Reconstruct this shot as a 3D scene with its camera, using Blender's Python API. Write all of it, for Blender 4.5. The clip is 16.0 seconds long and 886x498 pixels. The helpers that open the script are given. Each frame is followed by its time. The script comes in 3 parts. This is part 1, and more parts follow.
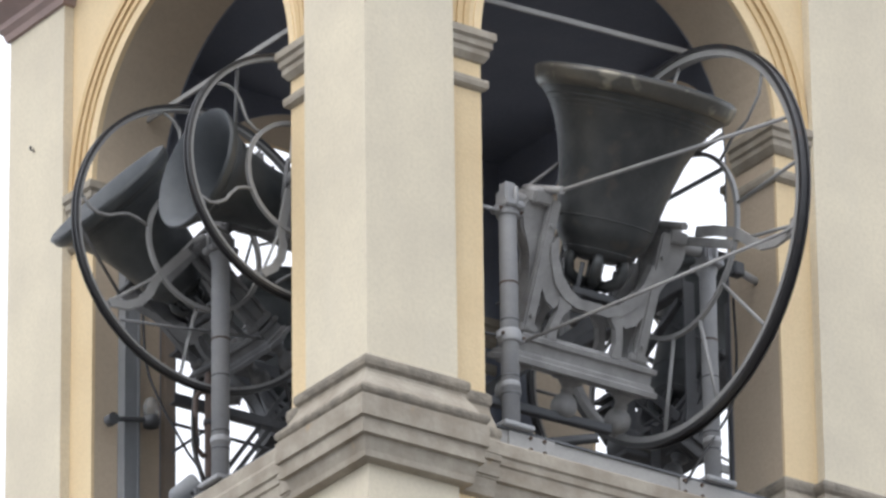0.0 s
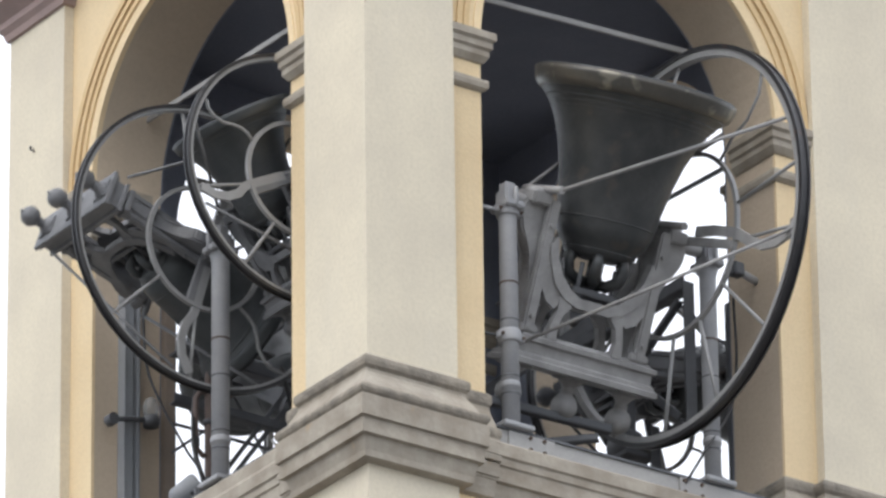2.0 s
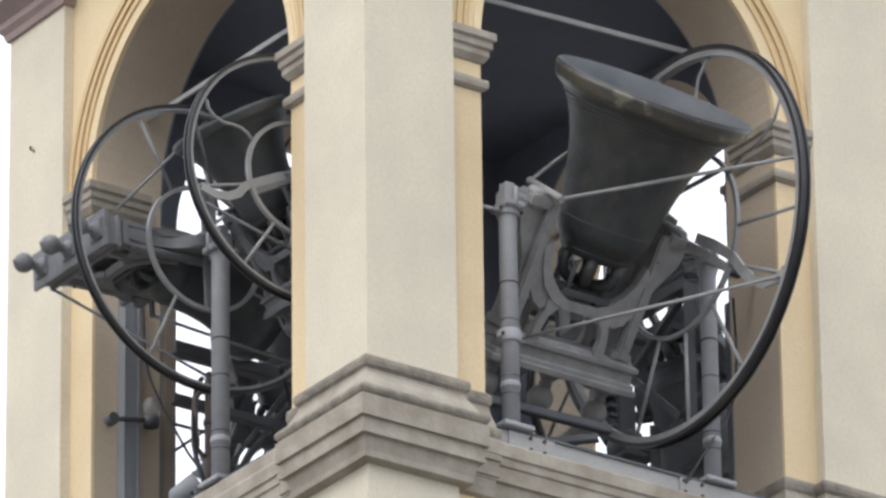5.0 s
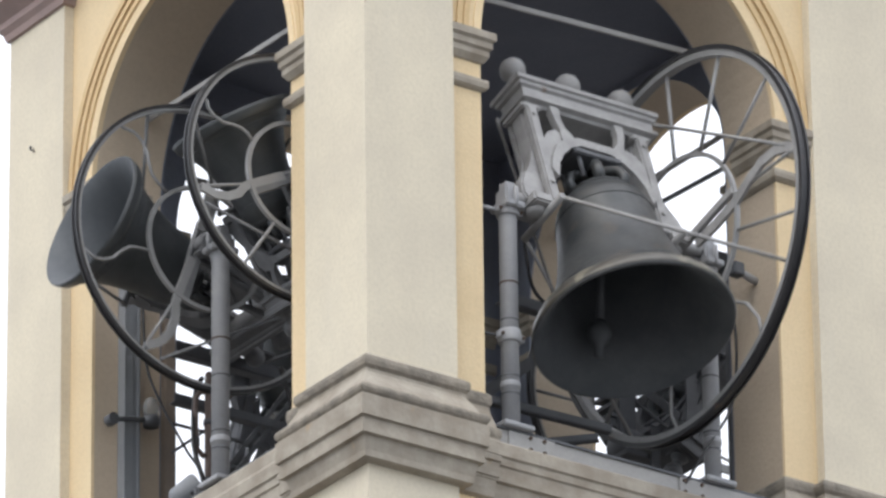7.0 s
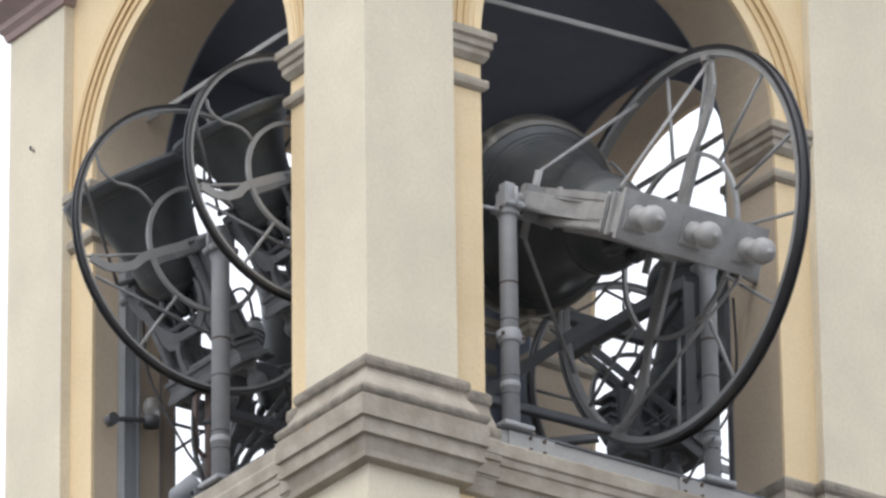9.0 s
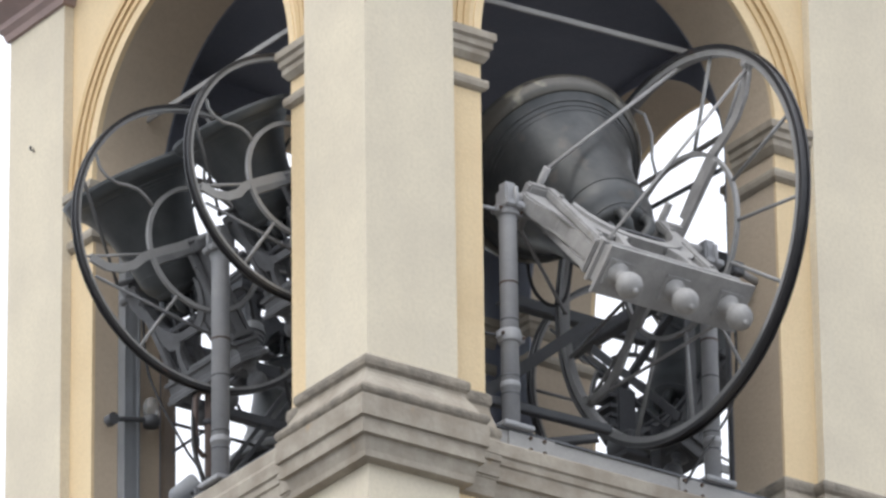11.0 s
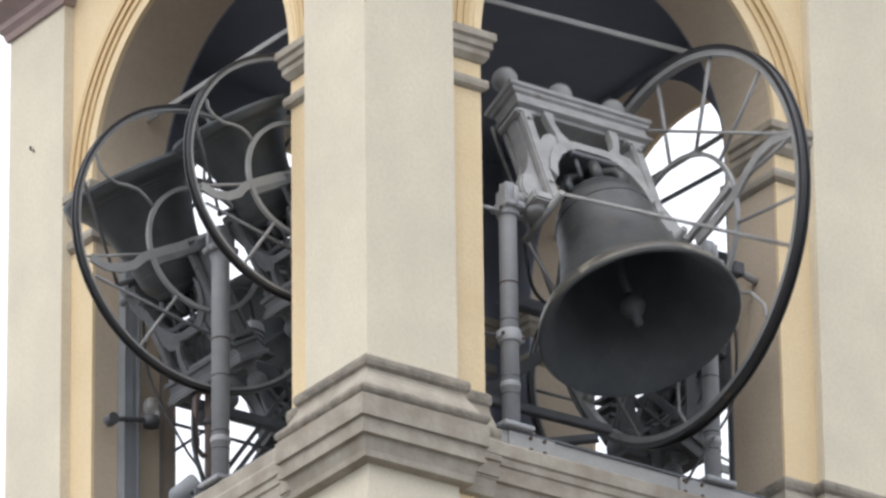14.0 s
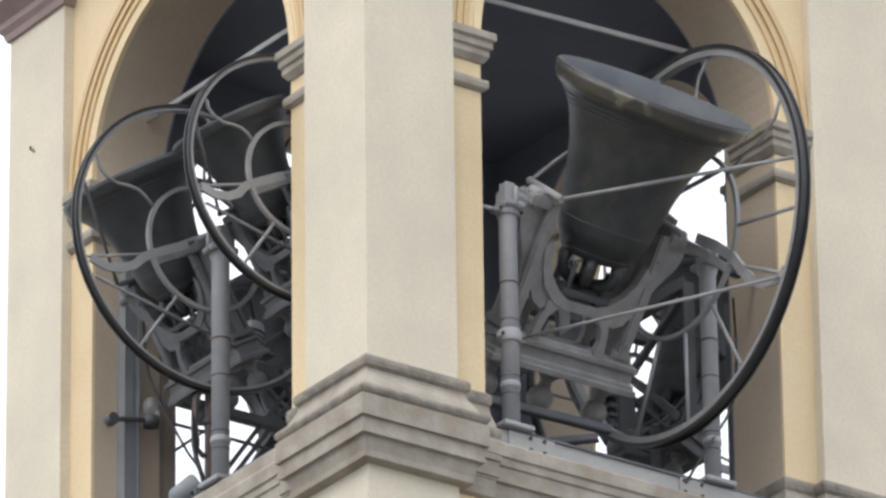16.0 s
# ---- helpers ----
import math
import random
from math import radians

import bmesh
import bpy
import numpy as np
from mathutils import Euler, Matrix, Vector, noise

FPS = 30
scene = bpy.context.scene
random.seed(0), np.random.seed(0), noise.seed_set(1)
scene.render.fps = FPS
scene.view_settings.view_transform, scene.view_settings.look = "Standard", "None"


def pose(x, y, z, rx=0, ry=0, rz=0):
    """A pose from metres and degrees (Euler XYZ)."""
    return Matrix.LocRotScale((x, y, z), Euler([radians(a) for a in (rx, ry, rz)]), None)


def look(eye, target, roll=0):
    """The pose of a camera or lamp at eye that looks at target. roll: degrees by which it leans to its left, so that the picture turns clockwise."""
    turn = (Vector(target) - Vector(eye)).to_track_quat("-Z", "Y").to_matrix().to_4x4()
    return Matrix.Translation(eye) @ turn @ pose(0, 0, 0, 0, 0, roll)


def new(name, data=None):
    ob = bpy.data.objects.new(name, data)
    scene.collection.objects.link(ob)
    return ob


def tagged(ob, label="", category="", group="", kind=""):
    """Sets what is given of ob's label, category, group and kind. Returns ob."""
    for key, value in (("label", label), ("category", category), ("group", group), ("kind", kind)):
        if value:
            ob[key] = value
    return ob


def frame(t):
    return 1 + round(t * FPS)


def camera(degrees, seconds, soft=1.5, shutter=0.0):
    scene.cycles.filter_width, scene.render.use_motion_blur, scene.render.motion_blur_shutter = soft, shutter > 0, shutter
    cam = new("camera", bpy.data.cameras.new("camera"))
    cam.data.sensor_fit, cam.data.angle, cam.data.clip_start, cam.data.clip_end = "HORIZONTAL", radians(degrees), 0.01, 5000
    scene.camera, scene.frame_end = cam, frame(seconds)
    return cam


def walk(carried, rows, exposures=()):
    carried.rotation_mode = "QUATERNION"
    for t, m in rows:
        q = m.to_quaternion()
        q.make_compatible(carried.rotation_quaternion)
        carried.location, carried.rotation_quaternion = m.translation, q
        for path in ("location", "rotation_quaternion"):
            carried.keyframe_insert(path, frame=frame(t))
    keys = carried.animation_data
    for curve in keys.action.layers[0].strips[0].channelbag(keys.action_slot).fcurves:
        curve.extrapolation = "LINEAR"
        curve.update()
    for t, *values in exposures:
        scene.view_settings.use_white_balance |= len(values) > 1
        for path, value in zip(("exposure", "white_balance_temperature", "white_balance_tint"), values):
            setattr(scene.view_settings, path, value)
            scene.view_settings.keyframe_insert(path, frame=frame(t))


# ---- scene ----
# The tower's corner stands at x = 0, y = 0; z = 0 lies just under the sills of the bell openings.
EYE = (-21.2277, -30.8192, -16.6472)
PHI, PITCH, ROLL = 35.178, 25.219, -0.741
cam = camera(6.4869, 16.0, 2.7, 0.4)


def camera_pose():
    p, q = radians(PHI), radians(PITCH)
    aim = Vector((math.sin(p) * math.cos(q), math.cos(p) * math.cos(q), math.sin(q)))
    return look(EYE, Vector(EYE) + aim * 40, ROLL)


EXPOSURE = 0.56
walk(cam, [(0, camera_pose()), (16, camera_pose())], [(0, EXPOSURE), (16, EXPOSURE)])

# ---- overcast daylight ----
world = bpy.data.worlds.new("overcast")
scene.world = world
world.use_nodes = True
wn, wl = world.node_tree.nodes, world.node_tree.links
sky = wn.new("ShaderNodeTexSky")
sky.sky_type, sky.sun_disc = "NISHITA", False
sky.sun_elevation, sky.sun_rotation = radians(48), radians(250)
sky_bg = wn["Background"]
sky_bg.inputs["Strength"].default_value = 0.05
wl.new(sky.outputs[0], sky_bg.inputs["Color"])
cloud = wn.new("ShaderNodeBackground")
cloud.inputs["Color"].default_value = (0.96, 0.965, 1.0, 1)
sky_dir = wn.new("ShaderNodeTexCoord")
sky_split = wn.new("ShaderNodeSeparateXYZ")
sky_grade = wn.new("ShaderNodeMapRange")
wl.new(sky_dir.outputs["Generated"], sky_split.inputs[0])
wl.new(sky_split.outputs["Z"], sky_grade.inputs["Value"])
sky_grade.inputs["To Min"].default_value, sky_grade.inputs["To Max"].default_value = 0.45, 1.55
wl.new(sky_grade.outputs[0], cloud.inputs["Strength"])
both = wn.new("ShaderNodeAddShader")
wl.new(sky_bg.outputs[0], both.inputs[0])
wl.new(cloud.outputs[0], both.inputs[1])
wl.new(both.outputs[0], wn["World Output"].inputs["Surface"])
sun = new("sun", bpy.data.lights.new("sun", "SUN"))
sun.data.energy, sun.data.angle, sun.data.color = 0.7, radians(35), (1.0, 0.94, 0.84)
sun.matrix_world = look((-22, -10, 30), (0, 0, 0))


# ---- materials ----
def material(name, base, rough=0.8, metal=0.0, tint=None, patch=3.0, amount=0.5, grain=60.0, bump=0.15, depth=0.01,
             streak=None, rust=None, rust_amount=0.0, rust_mix=0.8):
    """A surface with stains at two scales, streaks that run down it, and fine relief."""
    m = bpy.data.materials.new(name)
    m.use_nodes = True
    n, l = m.node_tree.nodes, m.node_tree.links
    b = n["Principled BSDF"]
    b.inputs["Metallic"].default_value = metal
    co = n.new("ShaderNodeNewGeometry").outputs["Position"]
    if name in OWN:
        co = n.new("ShaderNodeTexCoord").outputs["Object"]

    def tex(scale, detail, stretch=None):
        t = n.new("ShaderNodeTexNoise")
        t.inputs["Scale"].default_value, t.inputs["Detail"].default_value = scale, detail
        if stretch:
            k = n.new("ShaderNodeMapping")
            k.inputs["Scale"].default_value = stretch
            l.new(co, k.inputs["Vector"])
            l.new(k.outputs[0], t.inputs["Vector"])
        else:
            l.new(co, t.inputs["Vector"])
        return t.outputs["Fac"]

    def ramp(fac, a, z):
        r = n.new("ShaderNodeMapRange")
        r.inputs["From Min"].default_value, r.inputs["From Max"].default_value = a, z
        l.new(fac, r.inputs["Value"])
        return r.outputs[0]

    def mix(fac, a, z, k=1.0):
        x = n.new("ShaderNodeMix")
        x.data_type = "RGBA"
        s = n.new("ShaderNodeMath")
        s.operation = "MULTIPLY"
        s.inputs[1].default_value = k
        l.new(fac, s.inputs[0])
        l.new(s.outputs[0], x.inputs["Factor"])
        for sock, v in ((x.inputs[6], a), (x.inputs[7], z)):
            if isinstance(v, tuple):
                sock.default_value = (*v, 1)
            else:
                l.new(v, sock)
        return x.outputs[2]

    tint = tint or tuple(c * 0.8 for c in base)
    colour = mix(ramp(tex(patch, 6), 0.35, 0.68), base, tint, amount)
    colour = mix(ramp(tex(grain, 4), 0.4, 0.7), colour, tuple(c * 0.72 for c in base), amount * 0.5)
    if streak:
        colour = mix(ramp(tex(2.0, 6, (2.2, 2.2, 0.5)), 0.52, 0.74), colour, streak, 0.22)
    if rust:
        colour = mix(ramp(tex(7, 8), 0.72 - rust_amount, 0.8 - rust_amount), colour, rust, rust_mix)
    l.new(colour, b.inputs["Base Color"])
    rg = n.new("ShaderNodeMapRange")
    rg.inputs["To Min"].default_value, rg.inputs["To Max"].default_value = rough - 0.1, min(1, rough + 0.1)
    l.new(tex(patch * 4, 4), rg.inputs["Value"])
    l.new(rg.outputs[0], b.inputs["Roughness"])
    bp = n.new("ShaderNodeBump")
    bp.inputs["Strength"].default_value, bp.inputs["Distance"].default_value = bump, depth
    l.new(tex(grain, 5), bp.inputs["Height"])
    l.new(bp.outputs[0], b.inputs["Normal"])
    return m


OWN = {"bronze", "cast_iron_paint", "wheel_paint", "wheel_side", "old_bronze", "bright_bronze", "inner_bronze", "shaded_yoke_iron"}
PLASTER = material("plaster", (0.695, 0.63, 0.495), 0.9, tint=(0.585, 0.53, 0.43), patch=2.2, amount=0.7, grain=45, streak=(0.58, 0.54, 0.46), bump=0.12)
OCHRE = material("ochre_plaster", (0.75, 0.6, 0.38), 0.9, tint=(0.69, 0.53, 0.32), patch=3, grain=50, streak=(0.56, 0.44, 0.29), bump=0.25)
ORANGE = material("arch_ochre", (0.64, 0.475, 0.265), 0.9, tint=(0.57, 0.41, 0.22), patch=4, grain=50, bump=0.2)
# Jambs and soffits: darker beige than the wall fronts, their shade in the colour.
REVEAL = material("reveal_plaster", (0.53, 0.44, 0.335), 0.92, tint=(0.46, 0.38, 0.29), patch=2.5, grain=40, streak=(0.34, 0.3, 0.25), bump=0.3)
STONE = material("base_stone", (0.4, 0.362, 0.302), 0.85, tint=(0.235, 0.198, 0.155), patch=6, amount=0.8, grain=32, streak=(0.2, 0.18, 0.155), rust=(0.42, 0.3, 0.18), rust_amount=0.04, rust_mix=0.5, bump=0.45, depth=0.008)
ROLLSTONE = material("stained_roll_stone", (0.31, 0.275, 0.225), 0.9, tint=(0.15, 0.135, 0.115), patch=9, amount=0.9, grain=28, streak=(0.12, 0.11, 0.1), bump=0.9, depth=0.014)
CORNICE = material("cornice_stone", (0.36, 0.27, 0.25), 0.9, tint=(0.28, 0.22, 0.21), patch=6, grain=40, bump=0.3)
# The belfry's inner dimness is put into this even blue-grey.
CHAMBER_DIM = material("chamber_dim_grey", (0.19, 0.205, 0.255), 0.9, tint=(0.155, 0.17, 0.215), patch=4, grain=40, bump=0.3)
# Unseen floor, kept dark to cut the light bounced up at the yokes.
FLOOR = material("low_bounce_floor", (0.085, 0.08, 0.075), 0.95, tint=(0.05, 0.048, 0.045), patch=3, amount=0.8, grain=30, bump=0.3)
BRONZE = material("bronze", (0.078, 0.081, 0.083), 0.43, 0.3, tint=(0.043, 0.049, 0.053), patch=6, amount=1.0, grain=42, rust=(0.14, 0.115, 0.095), rust_amount=0.14, rust_mix=0.28, streak=(0.055, 0.056, 0.06), bump=0.25, depth=0.004)
OLDBRONZE = material("old_bronze", (0.078, 0.084, 0.089), 0.48, 0.25, tint=(0.046, 0.054, 0.058), patch=6, amount=0.8, grain=60, bump=0.1, depth=0.004)
# Paler and duller than the outer bronze, in place of bounced light inside.
INBRONZE = material("inner_bronze", (0.09, 0.099, 0.11), 0.62, 0.05, tint=(0.06, 0.068, 0.078), patch=5, amount=0.8, grain=60, bump=0.1, depth=0.004)
BRIGHT = material("bright_bronze", (0.115, 0.108, 0.095), 0.36, 0.45, tint=(0.08, 0.08, 0.076), patch=7, rust=(0.36, 0.335, 0.27), rust_amount=0.17, rust_mix=0.55, amount=1.0, grain=60, bump=0.08, depth=0.003)
IRON = material("cast_iron_paint", (0.355, 0.352, 0.35), 0.6, 0.0, tint=(0.23, 0.228, 0.228), patch=9, amount=0.85, grain=70, rust=(0.18, 0.12, 0.08), rust_amount=0.03, bump=0.15, depth=0.004)
# Darker copy of cast_iron_paint; holds the shade on the small bells' yokes.
SHADED_IRON = material("shaded_yoke_iron", (0.185, 0.19, 0.2), 0.6, 0.0, tint=(0.12, 0.122, 0.13), patch=9, amount=0.8, grain=70, rust=(0.14, 0.1, 0.07), rust_amount=0.03, bump=0.15, depth=0.004)
POST = material("post_paint", (0.345, 0.35, 0.362), 0.6, 0.0, tint=(0.25, 0.26, 0.28), patch=7, amount=0.6, grain=70, streak=(0.2, 0.18, 0.17), rust=(0.2, 0.12, 0.07), rust_amount=0.02, bump=0.12, depth=0.004)
RIM = material("wheel_paint", (0.022, 0.022, 0.025), 0.42, 0.0, tint=(0.04, 0.04, 0.042), patch=9, grain=80, rust=(0.09, 0.05, 0.04), rust_amount=0.05, bump=0.1, depth=0.003)
RIMSIDE = material("wheel_side", (0.28, 0.282, 0.284), 0.5, 0.0, tint=(0.19, 0.192, 0.195), patch=9, grain=80, rust=(0.1, 0.07, 0.05), rust_amount=0.05, bump=0.1, depth=0.003)
DARKSTEEL = material("dark_steel", (0.105, 0.11, 0.12), 0.6, 0.1, tint=(0.055, 0.058, 0.066), patch=6, grain=60, rust=(0.09, 0.06, 0.04), rust_amount=0.03, bump=0.15, depth=0.004)
STEELBLUE = material("steel_column_paint", (0.25, 0.265, 0.285), 0.55, 0.0, tint=(0.18, 0.19, 0.205), patch=5, grain=60, streak=(0.1, 0.09, 0.085), bump=0.12, depth=0.004)
RUSTY = material("rusty_iron", (0.1, 0.065, 0.048), 0.8, 0.2, tint=(0.05, 0.045, 0.042), patch=20, grain=90)
ZINC = material("galvanised_plate", (0.36, 0.355, 0.345), 0.6, 0.05, tint=(0.27, 0.265, 0.26), patch=4, amount=0.7, grain=50, rust=(0.33, 0.22, 0.13), rust_amount=0.02, bump=0.15, depth=0.004)
REVEALDARK = material("brown_timber", (0.22, 0.18, 0.145), 0.85, tint=(0.16, 0.13, 0.105), patch=5, grain=50, bump=0.3)
CONDUIT = material("conduit_paint", (0.17, 0.13, 0.115), 0.7, 0.1, tint=(0.12, 0.09, 0.08), patch=8, grain=60)
GLASS = bpy.data.materials.new("lamp_glass")
GLASS.use_nodes = True
GLASS.node_tree.nodes["Principled BSDF"].inputs["Transmission Weight"].default_value = 0.85
GLASS.node_tree.nodes["Principled BSDF"].inputs["Roughness"].default_value = 0.25
GLASS.node_tree.nodes["Principled BSDF"].inputs["Base Color"].default_value = (0.75, 0.76, 0.76, 1)
CABLE = material("black_cable", (0.02, 0.02, 0.022), 0.6)
GROUND = material("paving", (0.115, 0.11, 0.104), 0.9, patch=0.1, grain=2, amount=0.6)


# ---- mesh helpers ----
def box(bm, c, s, m=None, bevel=0.0):
    r = bmesh.ops.create_cube(bm, size=1, matrix=(m or Matrix()) @ Matrix.Translation(c) @ Matrix.Diagonal((*s, 1)))
    if bevel:
        es = list({e for v in r["verts"] for e in v.link_edges})
        bmesh.ops.bevel(bm, geom=es, offset=bevel, segments=2, affect="EDGES")


def tube(bm, pts, r, n=10, caps=True):
    pts = [Vector(p) for p in pts]
    rings, up = [], None
    for i, p in enumerate(pts):
        d = (pts[min(i + 1, len(pts) - 1)] - pts[max(i - 1, 0)]).normalized()
        if up is None:
            up = d.orthogonal().normalized()
        up = (up - d * up.dot(d)).normalized()
        side = d.cross(up)
        k = r[i] if isinstance(r, (list, tuple)) else r
        rings.append([bm.verts.new(p + (up * math.cos(a) + side * math.sin(a)) * k) for a in (2 * math.pi * j / n for j in range(n))])
    for a, b in zip(rings, rings[1:]):
        for j in range(n):
            f = bm.faces.new((a[j], a[(j + 1) % n], b[(j + 1) % n], b[j]))
            f.smooth = True
    if caps:
        bm.faces.new(rings[0][::-1])
        bm.faces.new(rings[-1])


def lathe(bm, prof, n=32, m=None, close=False):
    """Turns a profile of (radius, z) about the z axis."""
    m = m or Matrix()
    rings = [[bm.verts.new(m @ Vector((r * math.cos(2 * math.pi * j / n), r * math.sin(2 * math.pi * j / n), z))) for j in range(n)] for r, z in prof]
    pairs = list(zip(rings, rings[1:])) + ([(rings[-1], rings[0])] if close else [])
    for a, b in pairs:
        for j in range(n):
            f = bm.faces.new((a[j], a[(j + 1) % n], b[(j + 1) % n], b[j]))
            f.smooth = True


def plate(bm, outline, thick, m=None):
    """A flat plate: an outline in (y, z), thick along x, centred."""
    m = m or Matrix()
    a = [bm.verts.new(m @ Vector((-thick / 2, y, z))) for y, z in outline]
    b = [bm.verts.new(m @ Vector((thick / 2, y, z))) for y, z in outline]
    k = len(a)
    bm.faces.new(a[::-1])
    bm.faces.new(b)
    for i in range(k):
        bm.faces.new((a[i], a[(i + 1) % k], b[(i + 1) % k], b[i]))


def ring_band(bm, inner, outer, x0, x1, n=96, a0=0.0, a1=2 * math.pi):
    """A flat ring about the x axis, square in section."""
    whole = abs(a1 - a0 - 2 * math.pi) < 1e-6
    k = n if whole else n + 1
    rows = []
    for j in range(k):
        a = a0 + (a1 - a0) * j / n
        c, s = math.sin(a), math.cos(a)
        rows.append([bm.verts.new((x, r * c, r * s)) for r, x in ((inner, x0), (outer, x0), (outer, x1), (inner, x1))])
    for j in range(n):
        a, b = rows[j], rows[(j + 1) % k]
        for i in range(4):
            f = bm.faces.new((a[i], a[(i + 1) % 4], b[(i + 1) % 4], b[i]))
    if not whole:
        bm.faces.new(rows[0])
        bm.faces.new(rows[-1][::-1])


def finish(bm, name, mat):
    bmesh.ops.recalc_face_normals(bm, faces=bm.faces)
    me = bpy.data.meshes.new(name)
    bm.to_mesh(me)
    bm.free()
    me.materials.append(mat)
    return me


def part(name, bm, mat, parent=None, label=""):
    ob = new(name, finish(bm, name, mat))
    ob.parent = parent
    return tagged(ob, label)


def made(*calls):
    bm = bmesh.new()
    for f, *a in calls:
        f(bm, *a)
    return bm


def arc(r, a0, a1, n, x=0.0):
    return [(x, r * math.sin(a0 + (a1 - a0) * i / n), r * math.cos(a0 + (a1 - a0) * i / n)) for i in range(n + 1)]


# ---- the tower ----
A_PIL, STRIP, OPEN, STEP, THICK = 0.58, 0.224, 2.0, 0.0635, 0.45
O1 = A_PIL + STRIP
O2 = O1 + OPEN
P2 = O2 + STRIP
SIDE = P2 + A_PIL
BACK = STEP + THICK
SPRING, TOP, LOW = 2.5, 4.05, -18.0
MID = SIDE / 2


def face_map(k):
    """Face k: from the distance u along it, the depth v into it and the height z to the world."""
    return ((lambda u, v, z: Vector((u, v, z))), (lambda u, v, z: Vector((v, u, z))),
            (lambda u, v, z: Vector((u, SIDE - v, z))), (lambda u, v, z: Vector((SIDE - v, u, z))))[k]


def prism(bm, uv, z0, z1, f):
    a = [bm.verts.new(f(u, v, z0)) for u, v in uv]
    b = [bm.verts.new(f(u, v, z1)) for u, v in uv]
    k = len(a)
    bm.faces.new(a[::-1])
    bm.faces.new(b)
    for i in range(k):
        bm.faces.new((a[i], a[(i + 1) % k], b[(i + 1) % k], b[i]))


def arch_wall(bm, f, v0, v1, u0, u1, ztop, r=1.0, n=40):
    """The wall over an arch, from u0 to u1 and up to ztop, with its half-round hole."""
    cols = [u0] + [MID - r * math.cos(math.pi * i / n) for i in range(n + 1)] + [u1]
    lows = [SPRING] + [SPRING + r * math.sin(math.pi * i / n) for i in range(n + 1)] + [SPRING]
    g = [[bm.verts.new(f(u, v, z)) for u, z in zip(cols, lows)] for v in (v0, v1)]
    h = [[bm.verts.new(f(u, v, ztop)) for u in cols] for v in (v0, v1)]
    for i in range(len(cols) - 1):
        for k in (0, 1):
            bm.faces.new((g[k][i], g[k][i + 1], h[k][i + 1], h[k][i]))
        bm.faces.new((h[0][i], h[0][i + 1], h[1][i + 1], h[1][i]))
        bm.faces.new((g[0][i], g[0][i + 1], g[1][i + 1], g[1][i]))


def sweep(bm, path, scales, prof, world, closed=False):
    """Runs a profile of (proud, z) along a plan path of right angles; each stretch has its own scale."""
    k = len(path)
    lines = []
    for i in range(k if closed else k - 1):
        (x0, y0), (x1, y1) = path[i], path[(i + 1) % k]
        d = Vector((x1 - x0, y1 - y0)).normalized()
        lines.append((Vector((x0, y0)), d, Vector((d.y, -d.x)), scales[i]))
    rings = []
    for p, z in prof:
        row = []
        for i in range(k):
            a = lines[i - 1] if (i > 0 or closed) else None
            b = lines[i] if i < len(lines) else None
            q = Vector(path[i])
            if a:
                q = q + a[2] * p * a[3]
            if b:
                q = q + b[2] * p * b[3]
            row.append(bm.verts.new(world(q.x, q.y, z)))
        rings.append(row)
    for a, b in zip(rings, rings[1:]):
        for i in range(k if closed else k - 1):
            bm.faces.new((a[i], a[(i + 1) % k], b[(i + 1) % k], b[i]))


BASE_PROFILE = [(0, 0.362), (0.03, 0.36), (0.046, 0.345), (0.05, 0.322), (0.046, 0.298), (0.03, 0.28), (0.03, 0.262), (0.042, 0.235),
                (0.066, 0.195), (0.085, 0.16), (0.11, 0.15), (0.121, 0.135), (0.123, 0.12), (0.117, 0.103), (0.107, 0.092), (0.107, 0.084),
                (0.118, 0.08), (0.118, -0.036), (0.1, -0.038), (0.1, -0.126), (0.075, -0.13), (0.07, -0.16), (0.058, -0.205),
                (0.056, -0.24), (0.03, -0.246), (0, -0.252)]
SILL_PROFILE = [(-0.01, 0.09), (0.05, 0.082), (0.062, 0.07), (0.062, 0.0), (0.05, -0.01), (0.05, -0.05), (0.04, -0.058), (0.04, -0.142),
                (0.02, -0.148), (0.012, -0.2), (0.004, -0.24), (0, -0.25)]
IMPOST_PROFILE = [(0, 2.5), (0.066, 2.497), (0.066, 2.455), (0.05, 2.44), (0.05, 2.405), (0.036, 2.392), (0.036, 2.36), (0.012, 2.325), (0, 2.32)]
ASTRAGAL = [(0, 2.225), (0.03, 2.218), (0.034, 2.195), (0.03, 2.17), (0.012, 2.155), (0, 2.15)]


def corner_map(k):
    return ((lambda x, y, z: Vector((x, y, z))), (lambda x, y, z: Vector((SIDE - x, y, z))),
            (lambda x, y, z: Vector((x, SIDE - y, z))), (lambda x, y, z: Vector((SIDE - x, SIDE - y, z))))[k]


